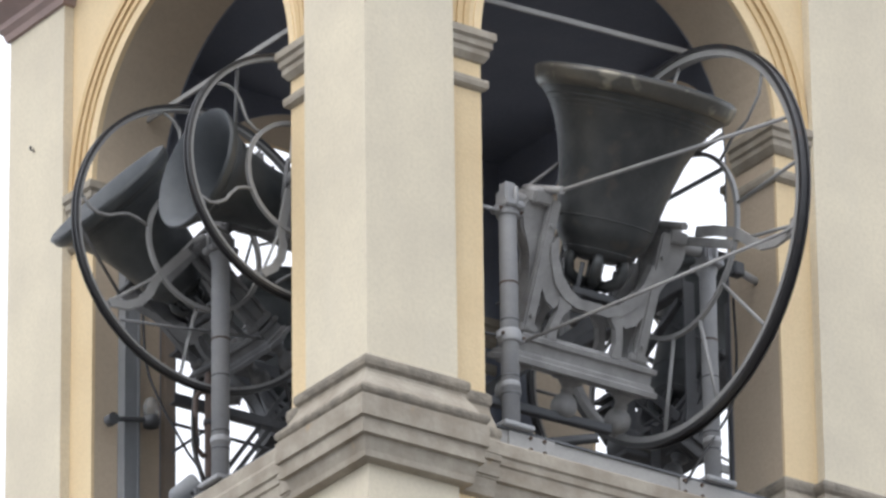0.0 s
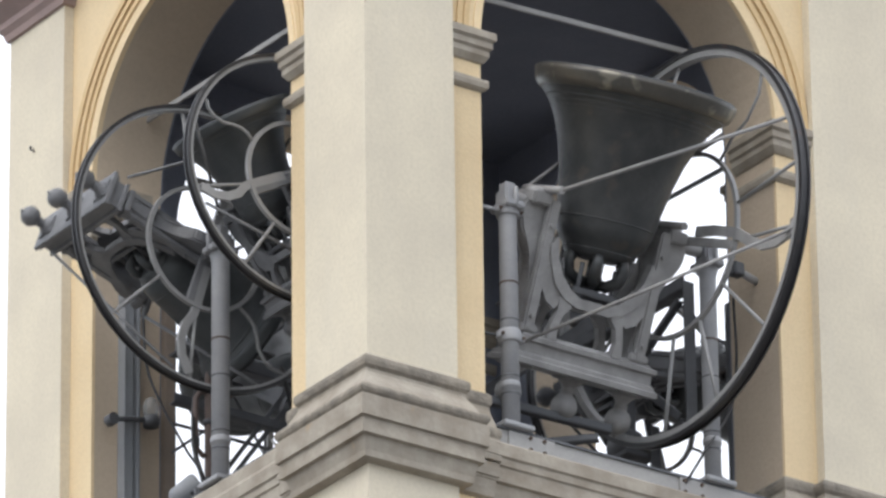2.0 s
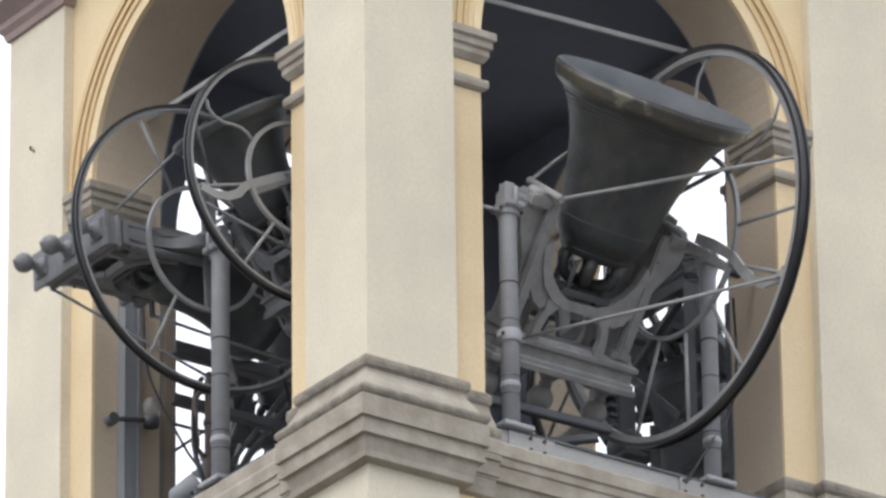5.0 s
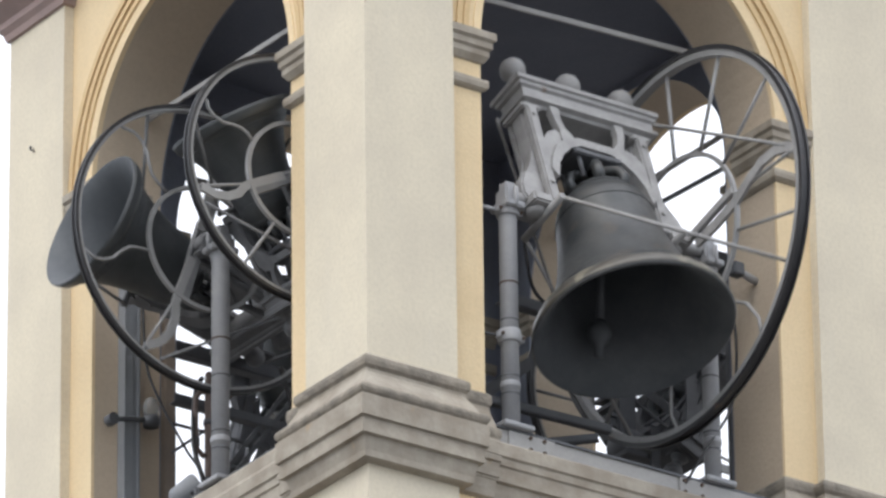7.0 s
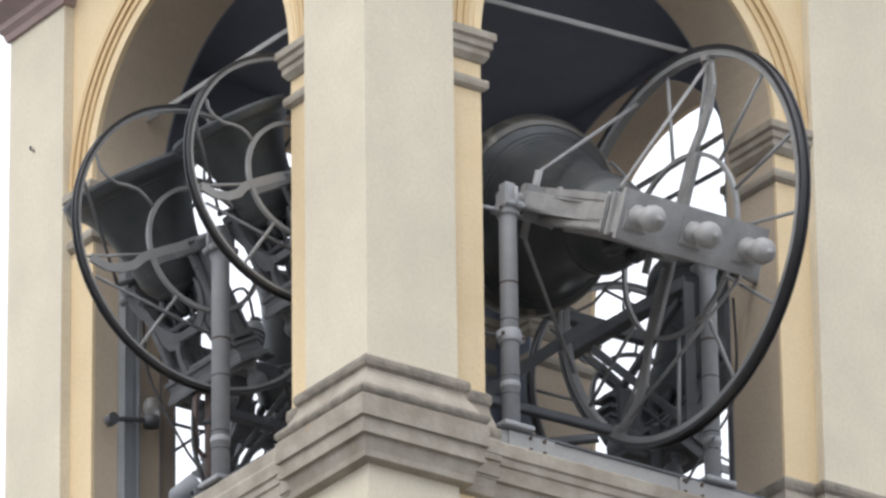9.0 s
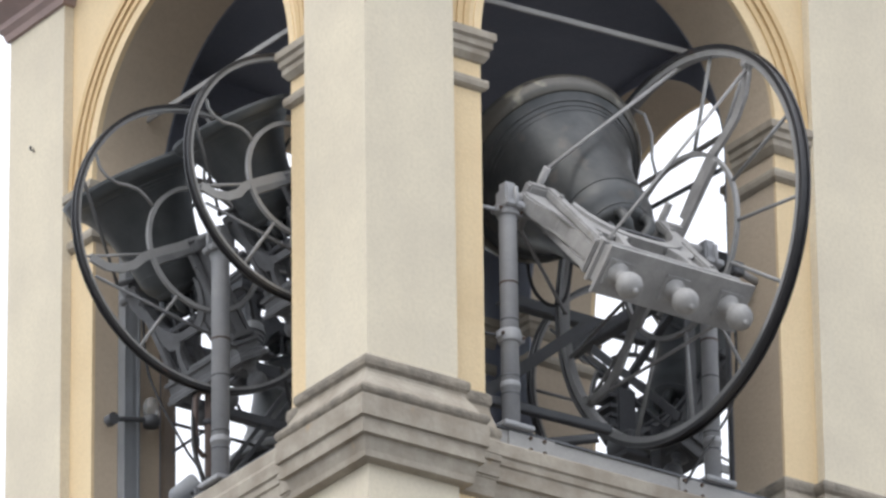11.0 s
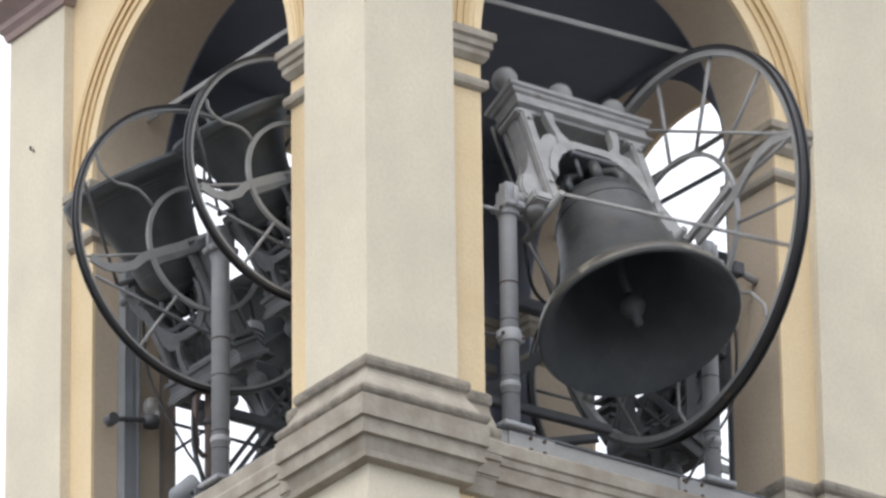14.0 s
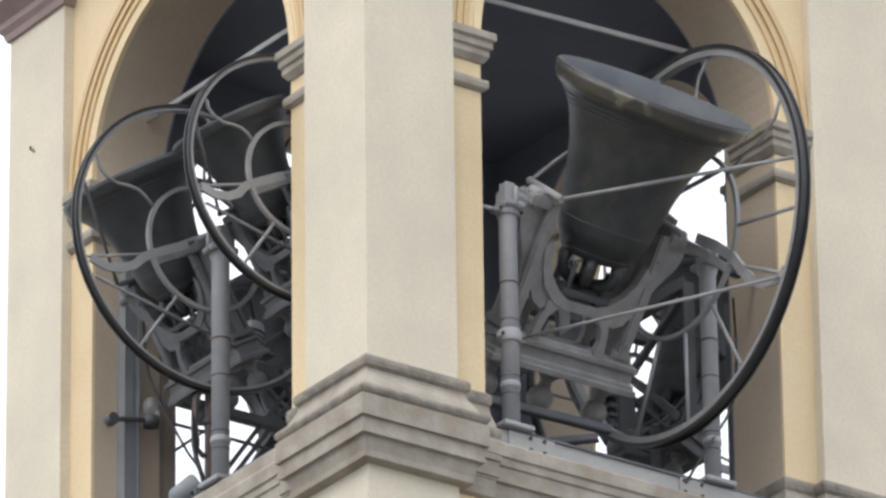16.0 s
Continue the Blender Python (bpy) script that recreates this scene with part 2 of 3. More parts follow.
def tower():
    t = tagged(new("bell_tower"), "cream plastered bell tower with ochre arches and stone mouldings", "tower", kind="structure")
    shaft = bmesh.new()
    prism(shaft, [(0, 0), (SIDE, 0), (SIDE, SIDE), (0, SIDE)], LOW, -0.5, face_map(0))
    part("shaft", shaft, PLASTER, t)
    for k in range(4):
        w = corner_map(k)
        pil = bmesh.new()
        q = BACK - 0.01
        prism(pil, [(0, 0), (A_PIL, 0), (A_PIL, q), (q, q), (q, A_PIL), (0, A_PIL)], -0.5, TOP, w)
        part("pilaster", pil, PLASTER, t)
        base = bmesh.new()
        path = [(O1, BACK), (O1, STEP), (A_PIL, STEP), (A_PIL, 0), (0, 0), (0, A_PIL), (STEP, A_PIL), (STEP, O1), (BACK, O1)]
        k8 = [0.5, 0.5, 1, 1, 1, 1, 0.5, 0.5]
        for seg in (BASE_PROFILE[5:10], BASE_PROFILE[14:]):
            sweep(base, path[::-1], k8, seg, w)
        base = part("pier_base", base, STONE, t, "moulded weathered grey stone pier base")
        for seg in (BASE_PROFILE[:6], BASE_PROFILE[9:15]):
            roll = bmesh.new()
            sweep(roll, path[::-1], k8, seg, w)
            part("roll_moulding", roll, ROLLSTONE, base, "soot-stained rounded stone roll")
        cap = bmesh.new()
        sweep(cap, [(A_PIL + 0.0, STEP), (A_PIL, 0), (0, 0), (0, A_PIL), (STEP, A_PIL)][::-1], [1, 1, 1, 1],
              [(0, 3.715), (0.02, 3.72), (0.03, 3.76), (0.055, 3.79), (0.055, 3.83), (0.1, 3.87), (0.14, 3.9), (0.14, 4.0), (0, 4.05)], w)
        part("pilaster_capital", cap, CORNICE, t, "pinkish grey weathered capital")
    for k in range(4):
        f = face_map(k)
        for s in (0, 1):
            flip = (lambda u: SIDE - u) if s else (lambda u: u)
            strip = bmesh.new()
            prism(strip, [(flip(u), v) for u, v in ((A_PIL, STEP), (O1, STEP), (O1, STEP + 0.02), (A_PIL, STEP + 0.02))], -0.5, SPRING, f)
            part("wall_strip", strip, OCHRE, t, "ochre yellow wall strip")
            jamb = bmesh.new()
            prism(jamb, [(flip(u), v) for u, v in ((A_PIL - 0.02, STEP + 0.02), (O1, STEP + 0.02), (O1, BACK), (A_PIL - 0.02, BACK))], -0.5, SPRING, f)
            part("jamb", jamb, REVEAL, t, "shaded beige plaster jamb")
            imp = bmesh.new()
            for prof in (IMPOST_PROFILE, ASTRAGAL):
                sweep(imp, [(A_PIL, STEP), (O1, STEP), (O1, BACK - 0.095)] if k < 2 else [(A_PIL, STEP), (O1, STEP), (O1, BACK), (A_PIL, BACK)], [1, 1] if k < 2 else [1, 1, 1], prof,
                      (lambda u, v, z: f(flip(u), v, z)))
            part("impost", imp, STONE, t, "moulded grey stone impost")
        wall = bmesh.new()
        arch_wall(wall, f, STEP, STEP + 0.02, A_PIL, P2, TOP)
        part("arch_front", wall, OCHRE, t, "ochre wall over the arch")
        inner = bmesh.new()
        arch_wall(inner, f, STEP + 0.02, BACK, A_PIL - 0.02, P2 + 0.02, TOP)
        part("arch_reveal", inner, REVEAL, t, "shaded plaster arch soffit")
        for name, mat, bands in (("archivolt", ORANGE, ((1.085, 1.12, 0.016), (1.12, 1.135, 0.008), (1.135, 1.17, 0.024), (1.17, 1.185, 0.014), (1.185, 1.222, 0.03))),
                                 ("arch_edge_band", OCHRE, ((1.0, 1.05, 0.012), (1.05, 1.085, 0.005)))):
            bm = bmesh.new()
            for r0, r1, h in bands:
                n = 48
                rows = []
                for i in range(n + 1):
                    a = math.pi * i / n
                    rows.append([bm.verts.new(f(MID - r * math.cos(a), v, SPRING + r * math.sin(a))) for r, v in ((r0, STEP), (r0, STEP - h), (r1, STEP - h), (r1, STEP))])
                for a, b in zip(rows, rows[1:]):
                    for i in range(3):
                        bm.faces.new((a[i], a[i + 1], b[i + 1], b[i]))
                bm.faces.new(rows[0])
                bm.faces.new(rows[-1][::-1])
            part(name, bm, mat, t)
        # Thin sheet added over the inner walls to carry the dim tone.
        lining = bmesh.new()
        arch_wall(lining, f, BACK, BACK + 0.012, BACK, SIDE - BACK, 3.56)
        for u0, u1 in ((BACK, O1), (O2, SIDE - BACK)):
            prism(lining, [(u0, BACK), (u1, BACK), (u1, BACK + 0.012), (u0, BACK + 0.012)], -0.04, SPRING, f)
        part("chamber_lining", lining, CHAMBER_DIM, t, "inner wall of the bell chamber, dimness in its grey")
        sill = bmesh.new()
        sweep(sill, [(A_PIL, STEP), (P2, STEP)], [1], SILL_PROFILE if k == 0 else [(-0.01, 0.185), (0.03, 0.18), (0.04, 0.165), (0.04, 0.1)] + SILL_PROFILE[1:], f)
        prism(sill, [(O1 + 0.002, STEP + 0.004), (O2 - 0.002, STEP + 0.004), (O2 - 0.002, BACK - 0.004), (O1 + 0.002, BACK - 0.004)], -0.5, 0.078 if k == 0 else 0.18, f)
        part("sill", sill, STONE, t, "weathered stone sill course")
    return t


tower()
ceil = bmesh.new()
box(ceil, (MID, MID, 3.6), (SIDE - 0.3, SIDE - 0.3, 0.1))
tagged(part("ceiling", ceil, CHAMBER_DIM), "timber ceiling of the bell chamber, dimness in its grey", "ceiling", kind="structure")
fl = bmesh.new()
box(fl, (MID, MID, -0.1), (SIDE - 2 * BACK + 0.06, SIDE - 2 * BACK + 0.06, 0.12))
tagged(part("floor", fl, FLOOR), "unseen floor of the bell chamber, dark to cut bounced light", "floor", kind="structure")
roof = bmesh.new()
box(roof, (MID, MID, 4.3), (SIDE + 0.3, SIDE + 0.3, 0.5))
tagged(part("roof_slab", roof, CORNICE), "grey cornice slab over the bell chamber", "roof", kind="structure")
gr = bmesh.new()
bmesh.ops.create_grid(gr, x_segments=1, y_segments=1, size=2500, matrix=Matrix.Translation((0, 0, LOW)))
tagged(part("ground", gr, GROUND), "grey paved ground far below the belfry", "ground", kind="structure")


# ---- swinging bells ----
def bell_profile(s):
    out = [(0.0, 0.215), (0.12, 0.212), (0.168, 0.203), (0.19, 0.183), (0.202, 0.15), (0.226, 0.122), (0.25, 0.085), (0.264, 0.04), (0.272, -0.02), (0.285, -0.12), (0.31, -0.26), (0.345, -0.40),
           (0.39, -0.52), (0.43, -0.6), (0.465, -0.65), (0.493, -0.678), (0.514, -0.697), (0.526, -0.708), (0.534, -0.72), (0.545, -0.76), (0.551, -0.784), (0.553, -0.79), (0.546, -0.797)]
    ins = [(0.52, -0.784), (0.455, -0.70), (0.4, -0.61), (0.348, -0.5), (0.303, -0.36), (0.268, -0.2), (0.235, -0.02), (0.2, 0.09), (0.1, 0.12), (0.0, 0.122)]
    return [(r * s, z * s) for r, z in out], [(r * s, z * s) for r, z in ins]


def ribbon(bm, pts, width, thick):
    """A flat bar bent along points of one plane across x."""
    pts = [Vector(p) for p in pts]
    rows = []
    for i, p in enumerate(pts):
        d = (pts[min(i + 1, len(pts) - 1)] - pts[max(i - 1, 0)]).normalized()
        side = Vector((1, 0, 0)).cross(d) * width / 2
        x = Vector((thick / 2, 0, 0))
        rows.append([bm.verts.new(q) for q in (p - side - x, p + side - x, p + side + x, p - side + x)])
    for a, b in zip(rows, rows[1:]):
        for i in range(4):
            bm.faces.new((a[i], a[(i + 1) % 4], b[(i + 1) % 4], b[i]))
    bm.faces.new(rows[0][::-1])
    bm.faces.new(rows[-1])


def swinging_bell(s, sb, wheel_x, wheel_r, ring_r, curly, label, bronze, iron, worn=None, shift=0.0):
    """A bell with its yoke and wheel, mouth down; the origin lies on its axle, which runs along x. s scales the yoke, sb the bell."""
    t = tagged(new("swinging_bell"), label, "bell", "swinging bells")
    S = lambda *v: tuple(c * s for c in v)
    B = lambda *v: tuple(c * sb for c in v)
    out, ins = bell_profile(sb)
    body = part("bell", made((lathe, out, 56)), bronze, t)
    body.location, body.scale = (shift, 0, 0), (1.02, 1.02, 0.972)
    part("inner_face", made((lathe, [out[-1]] + ins, 56)), INBRONZE, body, "blue-grey inner face of the bell, bounced light in its colour")
    for z, r, w in ((-0.642, 0.459, 0.006), (-0.615, 0.44, 0.004), (-0.59, 0.425, 0.003), (0.165, 0.196, 0.006), (0.0, 0.27, 0.004)):
        band = made((lathe, [((r + w * math.cos(a)) * sb, (z + w * math.sin(a)) * sb) for a in (2 * math.pi * i / 8 for i in range(8))], 56, None, True))
        part("moulding", band, bronze, body)
    lip = bmesh.new()
    lathe(lip, [(r * sb, z * sb) for r, z in ((0.5, -0.681), (0.506, -0.684), (0.53, -0.706), (0.538, -0.72), (0.549, -0.76), (0.5555, -0.785), (0.5505, -0.786), (0.53, -0.716))], 56, close=True)
    part("sound_bow", lip, worn or bronze, body, "worn brownish bronze sound bow" if worn else "")
    for k in range(6):
        a = math.pi * k / 3
        c, q = math.cos(a), math.sin(a)
        part("crown_loop", made((tube, [B(c * r, q * r, z) for r, z in ((0.15, 0.18), (0.175, 0.25), (0.155, 0.31), (0.09, 0.345), (0.03, 0.345))], 0.032 * sb, 8)), bronze, body)
    part("crown_stem", made((tube, [B(0, 0, 0.18), B(0, 0, 0.37)], 0.045 * sb, 10)), bronze, body)
    # yoke
    beam = bmesh.new()
    prof = [(0.0, 0.862), (0.05, 0.86), (0.05, 0.832), (0.035, 0.825), (0.032, 0.805), (0.015, 0.796), (0.012, 0.742), (0.03, 0.732), (0.03, 0.708), (0.0, 0.698), (-0.01, 0.682)]
    sweep(beam, [(-0.395 * s, 0.09 * s), (0.46 * s, 0.09 * s), (0.46 * s, -0.09 * s), (-0.395 * s, -0.09 * s)], [-1, -1, -1, -1],
          [(p * s, z * s) for p, z in prof], (lambda x, y, z: Vector((x, y, z))), True)
    bmesh.ops.holes_fill(beam, edges=beam.edges)
    part("yoke_beam", beam, iron, t, "grey painted cast iron yoke beam")
    for sx in (-1, 1):
        # outline of a leg in (x, z), thick along y
        ol = [(0.325, 0.69), (0.415, 0.69), (0.404, 0.42), (0.408, 0.345), (0.428, 0.27), (0.475, 0.205), (0.523, 0.15), (0.548, 0.085), (0.55, 0.02), (0.525, -0.03), (0.48, -0.05), (0.41, -0.05),
              (0.36, 0.0), (0.35, 0.12), (0.34, 0.3), (0.33, 0.5)]
        leg = bmesh.new()
        plate(leg, [(sx * x * s, z * s) for x, z in ol], 0.105 * s, Matrix.Rotation(radians(-90), 4, "Z"))
        bmesh.ops.bevel(leg, geom=leg.edges[:], offset=0.012 * s, segments=2, affect="EDGES")
        leg = part("yoke_leg", leg, iron, t)
        for yy in (-0.078, 0.078):
            flange = bmesh.new()
            box(flange, S(sx * 0.372, yy, 0.32), S(0.07, 0.05, 0.72), None, 0.01 * s)
            part("flange", flange, iron, leg)
            spandrel = bmesh.new()
            plate(spandrel, [(sx * x * s, z * s) for x, z in ((0.345, 0.2), (0.345, 0.43), (0.3, 0.5), (0.24, 0.53), (0.19, 0.485), (0.25, 0.4), (0.3, 0.3))], 0.03 * s,
                  Matrix.Translation((0, yy * 1.05 * s, 0)) @ Matrix.Rotation(radians(-90), 4, "Z"))
            part("spandrel", spandrel, iron, leg)
            for z in (0.1, 0.6):
                bolt = made((tube, [S(sx * 0.372, yy * 1.28, z), S(sx * 0.372, yy * 1.5, z)], 0.014 * s, 6))
                part("bolt", bolt, iron, leg)
        foot = bmesh.new()
        box(foot, S(sx * 0.455, 0, -0.03), S(0.13, 0.2, 0.07), None, 0.012 * s)
        lathe(foot, [(0, -0.05 * s), (0.045 * s, -0.048 * s), (0.06 * s, -0.03 * s), (0.062 * s, 0.0), (0, 0.0)], 10, Matrix.Translation(S(sx * 0.455, 0, -0.045)))
        part("foot", foot, iron, leg)
        pad = bmesh.new()
        box(pad, S(sx * 0.37, 0, 0.667), S(0.13, 0.2, 0.045), None, 0.01 * s)
        part("leg_cap", pad, iron, leg)
        part("gudgeon", made((tube, [S(sx * 0.45, 0, 0), S(sx * 0.66, 0, 0)], 0.035 * s, 14)), iron, t)
        part("cross_pin", made((tube, [S(sx * 0.41, -0.19, -0.09), S(sx * 0.41, 0.19, -0.09)], 0.022 * s, 10)), iron, t)
    for yy in (-0.085, 0.085):
        ao = [(-0.355, 0.2), (-0.325, 0.3), (-0.275, 0.4), (-0.2, 0.465), (-0.11, 0.497), (0.11, 0.497), (0.2, 0.465), (0.275, 0.4), (0.325, 0.3), (0.355, 0.2)]
        ai = [(0.315, 0.15), (0.285, 0.265), (0.235, 0.345), (0.17, 0.405), (0.1, 0.44), (-0.1, 0.44), (-0.17, 0.405), (-0.235, 0.345), (-0.285, 0.265), (-0.315, 0.15)]
        rib = bmesh.new()
        k = len(ao)
        rows = [[rib.verts.new(S(x, yy + d, z)) for x, z in ao + ai] for d in (-0.03, 0.03)]
        for i in range(k - 1):
            for r in rows:
                rib.faces.new((r[i], r[i + 1], r[2 * k - 2 - i], r[2 * k - 1 - i]))
        for i in range(2 * k):
            rib.faces.new((rows[0][i], rows[0][(i + 1) % (2 * k)], rows[1][(i + 1) % (2 * k)], rows[1][i]))
        part("yoke_arch", rib, iron, t)
        for sx in (-1, 1):
            web = bmesh.new()
            plate(web, [(sx * x * s, z * s) for x, z in ((0.22, 0.46), (0.215, 0.53), (0.235, 0.6), (0.25, 0.7), (0.185, 0.7), (0.192, 0.62), (0.175, 0.55), (0.13, 0.5), (0.15, 0.47))], 0.045 * s,
                  Matrix.Translation((0, yy * s, 0)) @ Matrix.Rotation(radians(-90), 4, "Z"))
            part("yoke_web", web, iron, t)
    cp = bmesh.new()
    box(cp, S(0, 0, 0.4), S(0.32, 0.24, 0.04), None, 0.006)
    part("crown_plate", cp, DARKSTEEL, t)
    for x in (-0.11, 0.11):
        for y in (-0.08, 0.08):
            bm = made((tube, [S(x, y, 0.24), S(x, y, 0.47)], 0.014 * s, 8))
            box(bm, S(x, y, 0.435), S(0.05, 0.05, 0.032))
            part("crown_bolt", bm, DARKSTEEL, t)
    for x in (-0.345, 0.025, 0.385):
        fin = bmesh.new()
        box(fin, S(x, 0, 0.864), S(0.15, 0.15, 0.026), None, 0.004 * s)
        prof = [(0.0, 0.87), (0.068, 0.874), (0.06, 0.888), (0.042, 0.905), (0.032, 0.925), (0.04, 0.938), (0.034, 0.944)]
        prof += [(0.074 * math.sin(a), 1.02 - 0.074 * math.cos(a)) for a in (0.55 + 0.2 * i for i in range(13))] + [(0.014, 1.093), (0.012, 1.106), (0.0, 1.109)]
        lathe(fin, [(r * s, z * s) for r, z in prof], 24, Matrix.Translation((x * s, 0, 0)))
        part("ball_finial", fin, iron, t, "grey painted cast iron ball finial")
    # wheel
    k = 1.0 if wheel_r > 1 else 0.72
    wheel = part("wheel", made((ring_band, wheel_r - (0.055 if k == 1 else 0.044 * k), wheel_r - 0.012 * k, wheel_x - 0.026 * k, wheel_x + 0.026 * k)), RIMSIDE, t, "large iron bell wheel with dark rim")
    rim = bmesh.new()
    for x in (-0.026 * k, 0.026 * k):
        ring_band(rim, wheel_r - 0.018 * k, wheel_r + 0.008 * k, wheel_x + x - 0.006, wheel_x + x + 0.006)
    ring_band(rim, wheel_r - 0.014 * k, wheel_r - 0.004 * k, wheel_x - 0.023 * k, wheel_x + 0.023 * k)
    part("grooved_rim", rim, RIM, wheel, "black painted grooved rim")
    part("inner_ring", made((ring_band, ring_r - 0.012, ring_r + 0.012, wheel_x - 0.012, wheel_x + 0.012, 64)), RIMSIDE, wheel)
    R = wheel_r - 0.05 * k

    def at(r, deg, x=0.0):
        return (wheel_x + x, r * math.sin(radians(deg)), r * math.cos(radians(deg)))

    for sg in (-1, 1):
        if curly:
            part("curved_spoke", made((tube, [at(R, sg * 149), at(R * 0.93, sg * 145), at(R * 0.86, sg * 143.5), at(R * 0.77, sg * 144), at(R * 0.7, sg * 147),
                                              at(R * 0.62, sg * 150), at(R * 0.55, sg * 150), at(ring_r, sg * 147)], 0.009, 8)), RIMSIDE, wheel)
            part("spoke", made((tube, [at(R, sg * 102.5), at(ring_r, sg * 101)], 0.009, 8)), RIMSIDE, wheel)
            part("spoke", made((tube, [at(R, sg * 61), at(ring_r, sg * 58)], 0.010, 8)), RIMSIDE, wheel)
            arm = bmesh.new()
            ribbon(arm, [at(R * 0.96, sg * 102), at(R * 0.85, sg * 97), at(R * 0.74, sg * 94.5), at(R * 0.62, sg * 95), at(ring_r * 1.15, sg * 99.5), at(ring_r, sg * 101), at(ring_r * 0.3, sg * 120)], 0.05, 0.018)
            part("flat_arm", arm, RIMSIDE, wheel)
        else:
            for a in (14, 40, 68, 119):
                part("spoke", made((tube, [at(R, sg * a), at(ring_r, sg * (a + 1))], 0.011, 8)), RIMSIDE, wheel)
            part("curved_spoke", made((tube, [at(R, sg * 158), at(R * 0.9, sg * 154), at(R * 0.75, sg * 153), at(R * 0.62, sg * 157), at(ring_r, sg * 158)], 0.009, 8)), RIMSIDE, wheel)
            part("spoke", made((tube, [at(R, sg * 99), at(ring_r, sg * 96)], 0.011, 8)), RIMSIDE, wheel)
            arm = bmesh.new()
            ribbon(arm, [at(R * 0.99, sg * 99), at(R * 0.93, sg * 96.5), at(R * 0.84, sg * 94), at(R * 0.72, sg * 93), at(R * 0.6, sg * 95.5), at(ring_r, sg * 101), at(ring_r * 0.6, sg * 109),
                         at(ring_r * 0.3, sg * 124)], 0.058, 0.022)
            part("flat_arm", arm, iron, wheel)
            shoe = bmesh.new()
            box(shoe, (0, 0, 0), (0.06, 0.07, 0.05), Matrix.Translation(at(R - 0.012, sg * 99)) @ Matrix.Rotation(radians(-sg * 99), 4, "X"), 0.008)
            part("arm_shoe", shoe, iron, wheel)
        rod = bmesh.new()
        tube(rod, [S(-0.41 * (1 if wheel_x > 0 else -1), sg * 0.18, -0.09), at(R, sg * 134.5)], 0.011 * (0.6 + 0.4 * s), 8)
        part("brace_rod", rod, iron, t, "thin iron brace rod")
        rod = bmesh.new()
        tube(rod, [S((-0.42 if sg > 0 else 0.46) * (1 if wheel_x > 0 else -1), sg * 0.14, 0.76), at(R * 0.97, sg * (98 if s > 0.9 else 94))], 0.010 * (0.6 + 0.4 * s), 8)
        part("brace_rod", rod, iron, t)
    bm = bmesh.new()
    box(bm, (wheel_x * 0.98, 0, -0.03 * s), (0.03, 2 * ring_r, 0.05), None, 0.005)
    part("hub_bar", bm, iron, wheel)
    # clapper, hung inside the bell
    cl = bmesh.new()
    tube(cl, [B(0, 0, 0), B(0, 0, -0.3), B(0, 0, -0.62)], [0.02 * s, 0.018 * s, 0.026 * s], 10)
    lathe(cl, [(r * sb, z * sb) for r, z in ((0.0, -0.6), (0.03, -0.61), (0.062, -0.65), (0.07, -0.69), (0.055, -0.73), (0.028, -0.76), (0.026, -0.82), (0.0, -0.83))], 18)
    clap = part("clapper", cl, INBRONZE, t, "dark iron clapper with a ball end")
    clap.location = (0, 0, 0.06 * sb)
    return t, clap


AXIS_A, AXIS_B, AXIS_C = (1.622, 0.1, 1.598), (0.1, 2.045, 1.683), (0.17, 1.2, 1.79)
bell_a, clapper_a = swinging_bell(1.0, 1.0, 0.535, 1.13, 0.52, False, "large bronze bell on a grey iron yoke with a great wheel", BRONZE, IRON, BRIGHT, 0.025)
bell_b, clapper_b = swinging_bell(0.766, 0.725, -0.325, 0.845, 0.362, True, "smaller bronze bell on a grey iron yoke beside the post", OLDBRONZE, SHADED_IRON)
bell_c, clapper_c = swinging_bell(0.66, 0.62, -0.31, 0.728, 0.33, True, "small bronze bell on an iron yoke beside the corner pier", OLDBRONZE, SHADED_IRON)
# The far yokes' shade is put into their colour: dark_steel replaces the iron paint.
bell_d, clapper_d = swinging_bell(0.8, 0.84, -0.44, 0.8, 0.36, True, "dark bronze bell upside down in the far opening", OLDBRONZE, DARKSTEEL)
bell_e, clapper_e = swinging_bell(0.75, 0.76, -0.38, 0.8, 0.36, True, "dark bronze bell upside down in the opening behind", OLDBRONZE, DARKSTEEL)
AXIS_D, AXIS_E = (SIDE - 0.2, 1.72, 1.67), (1.8, SIDE - 0.2, 1.9)


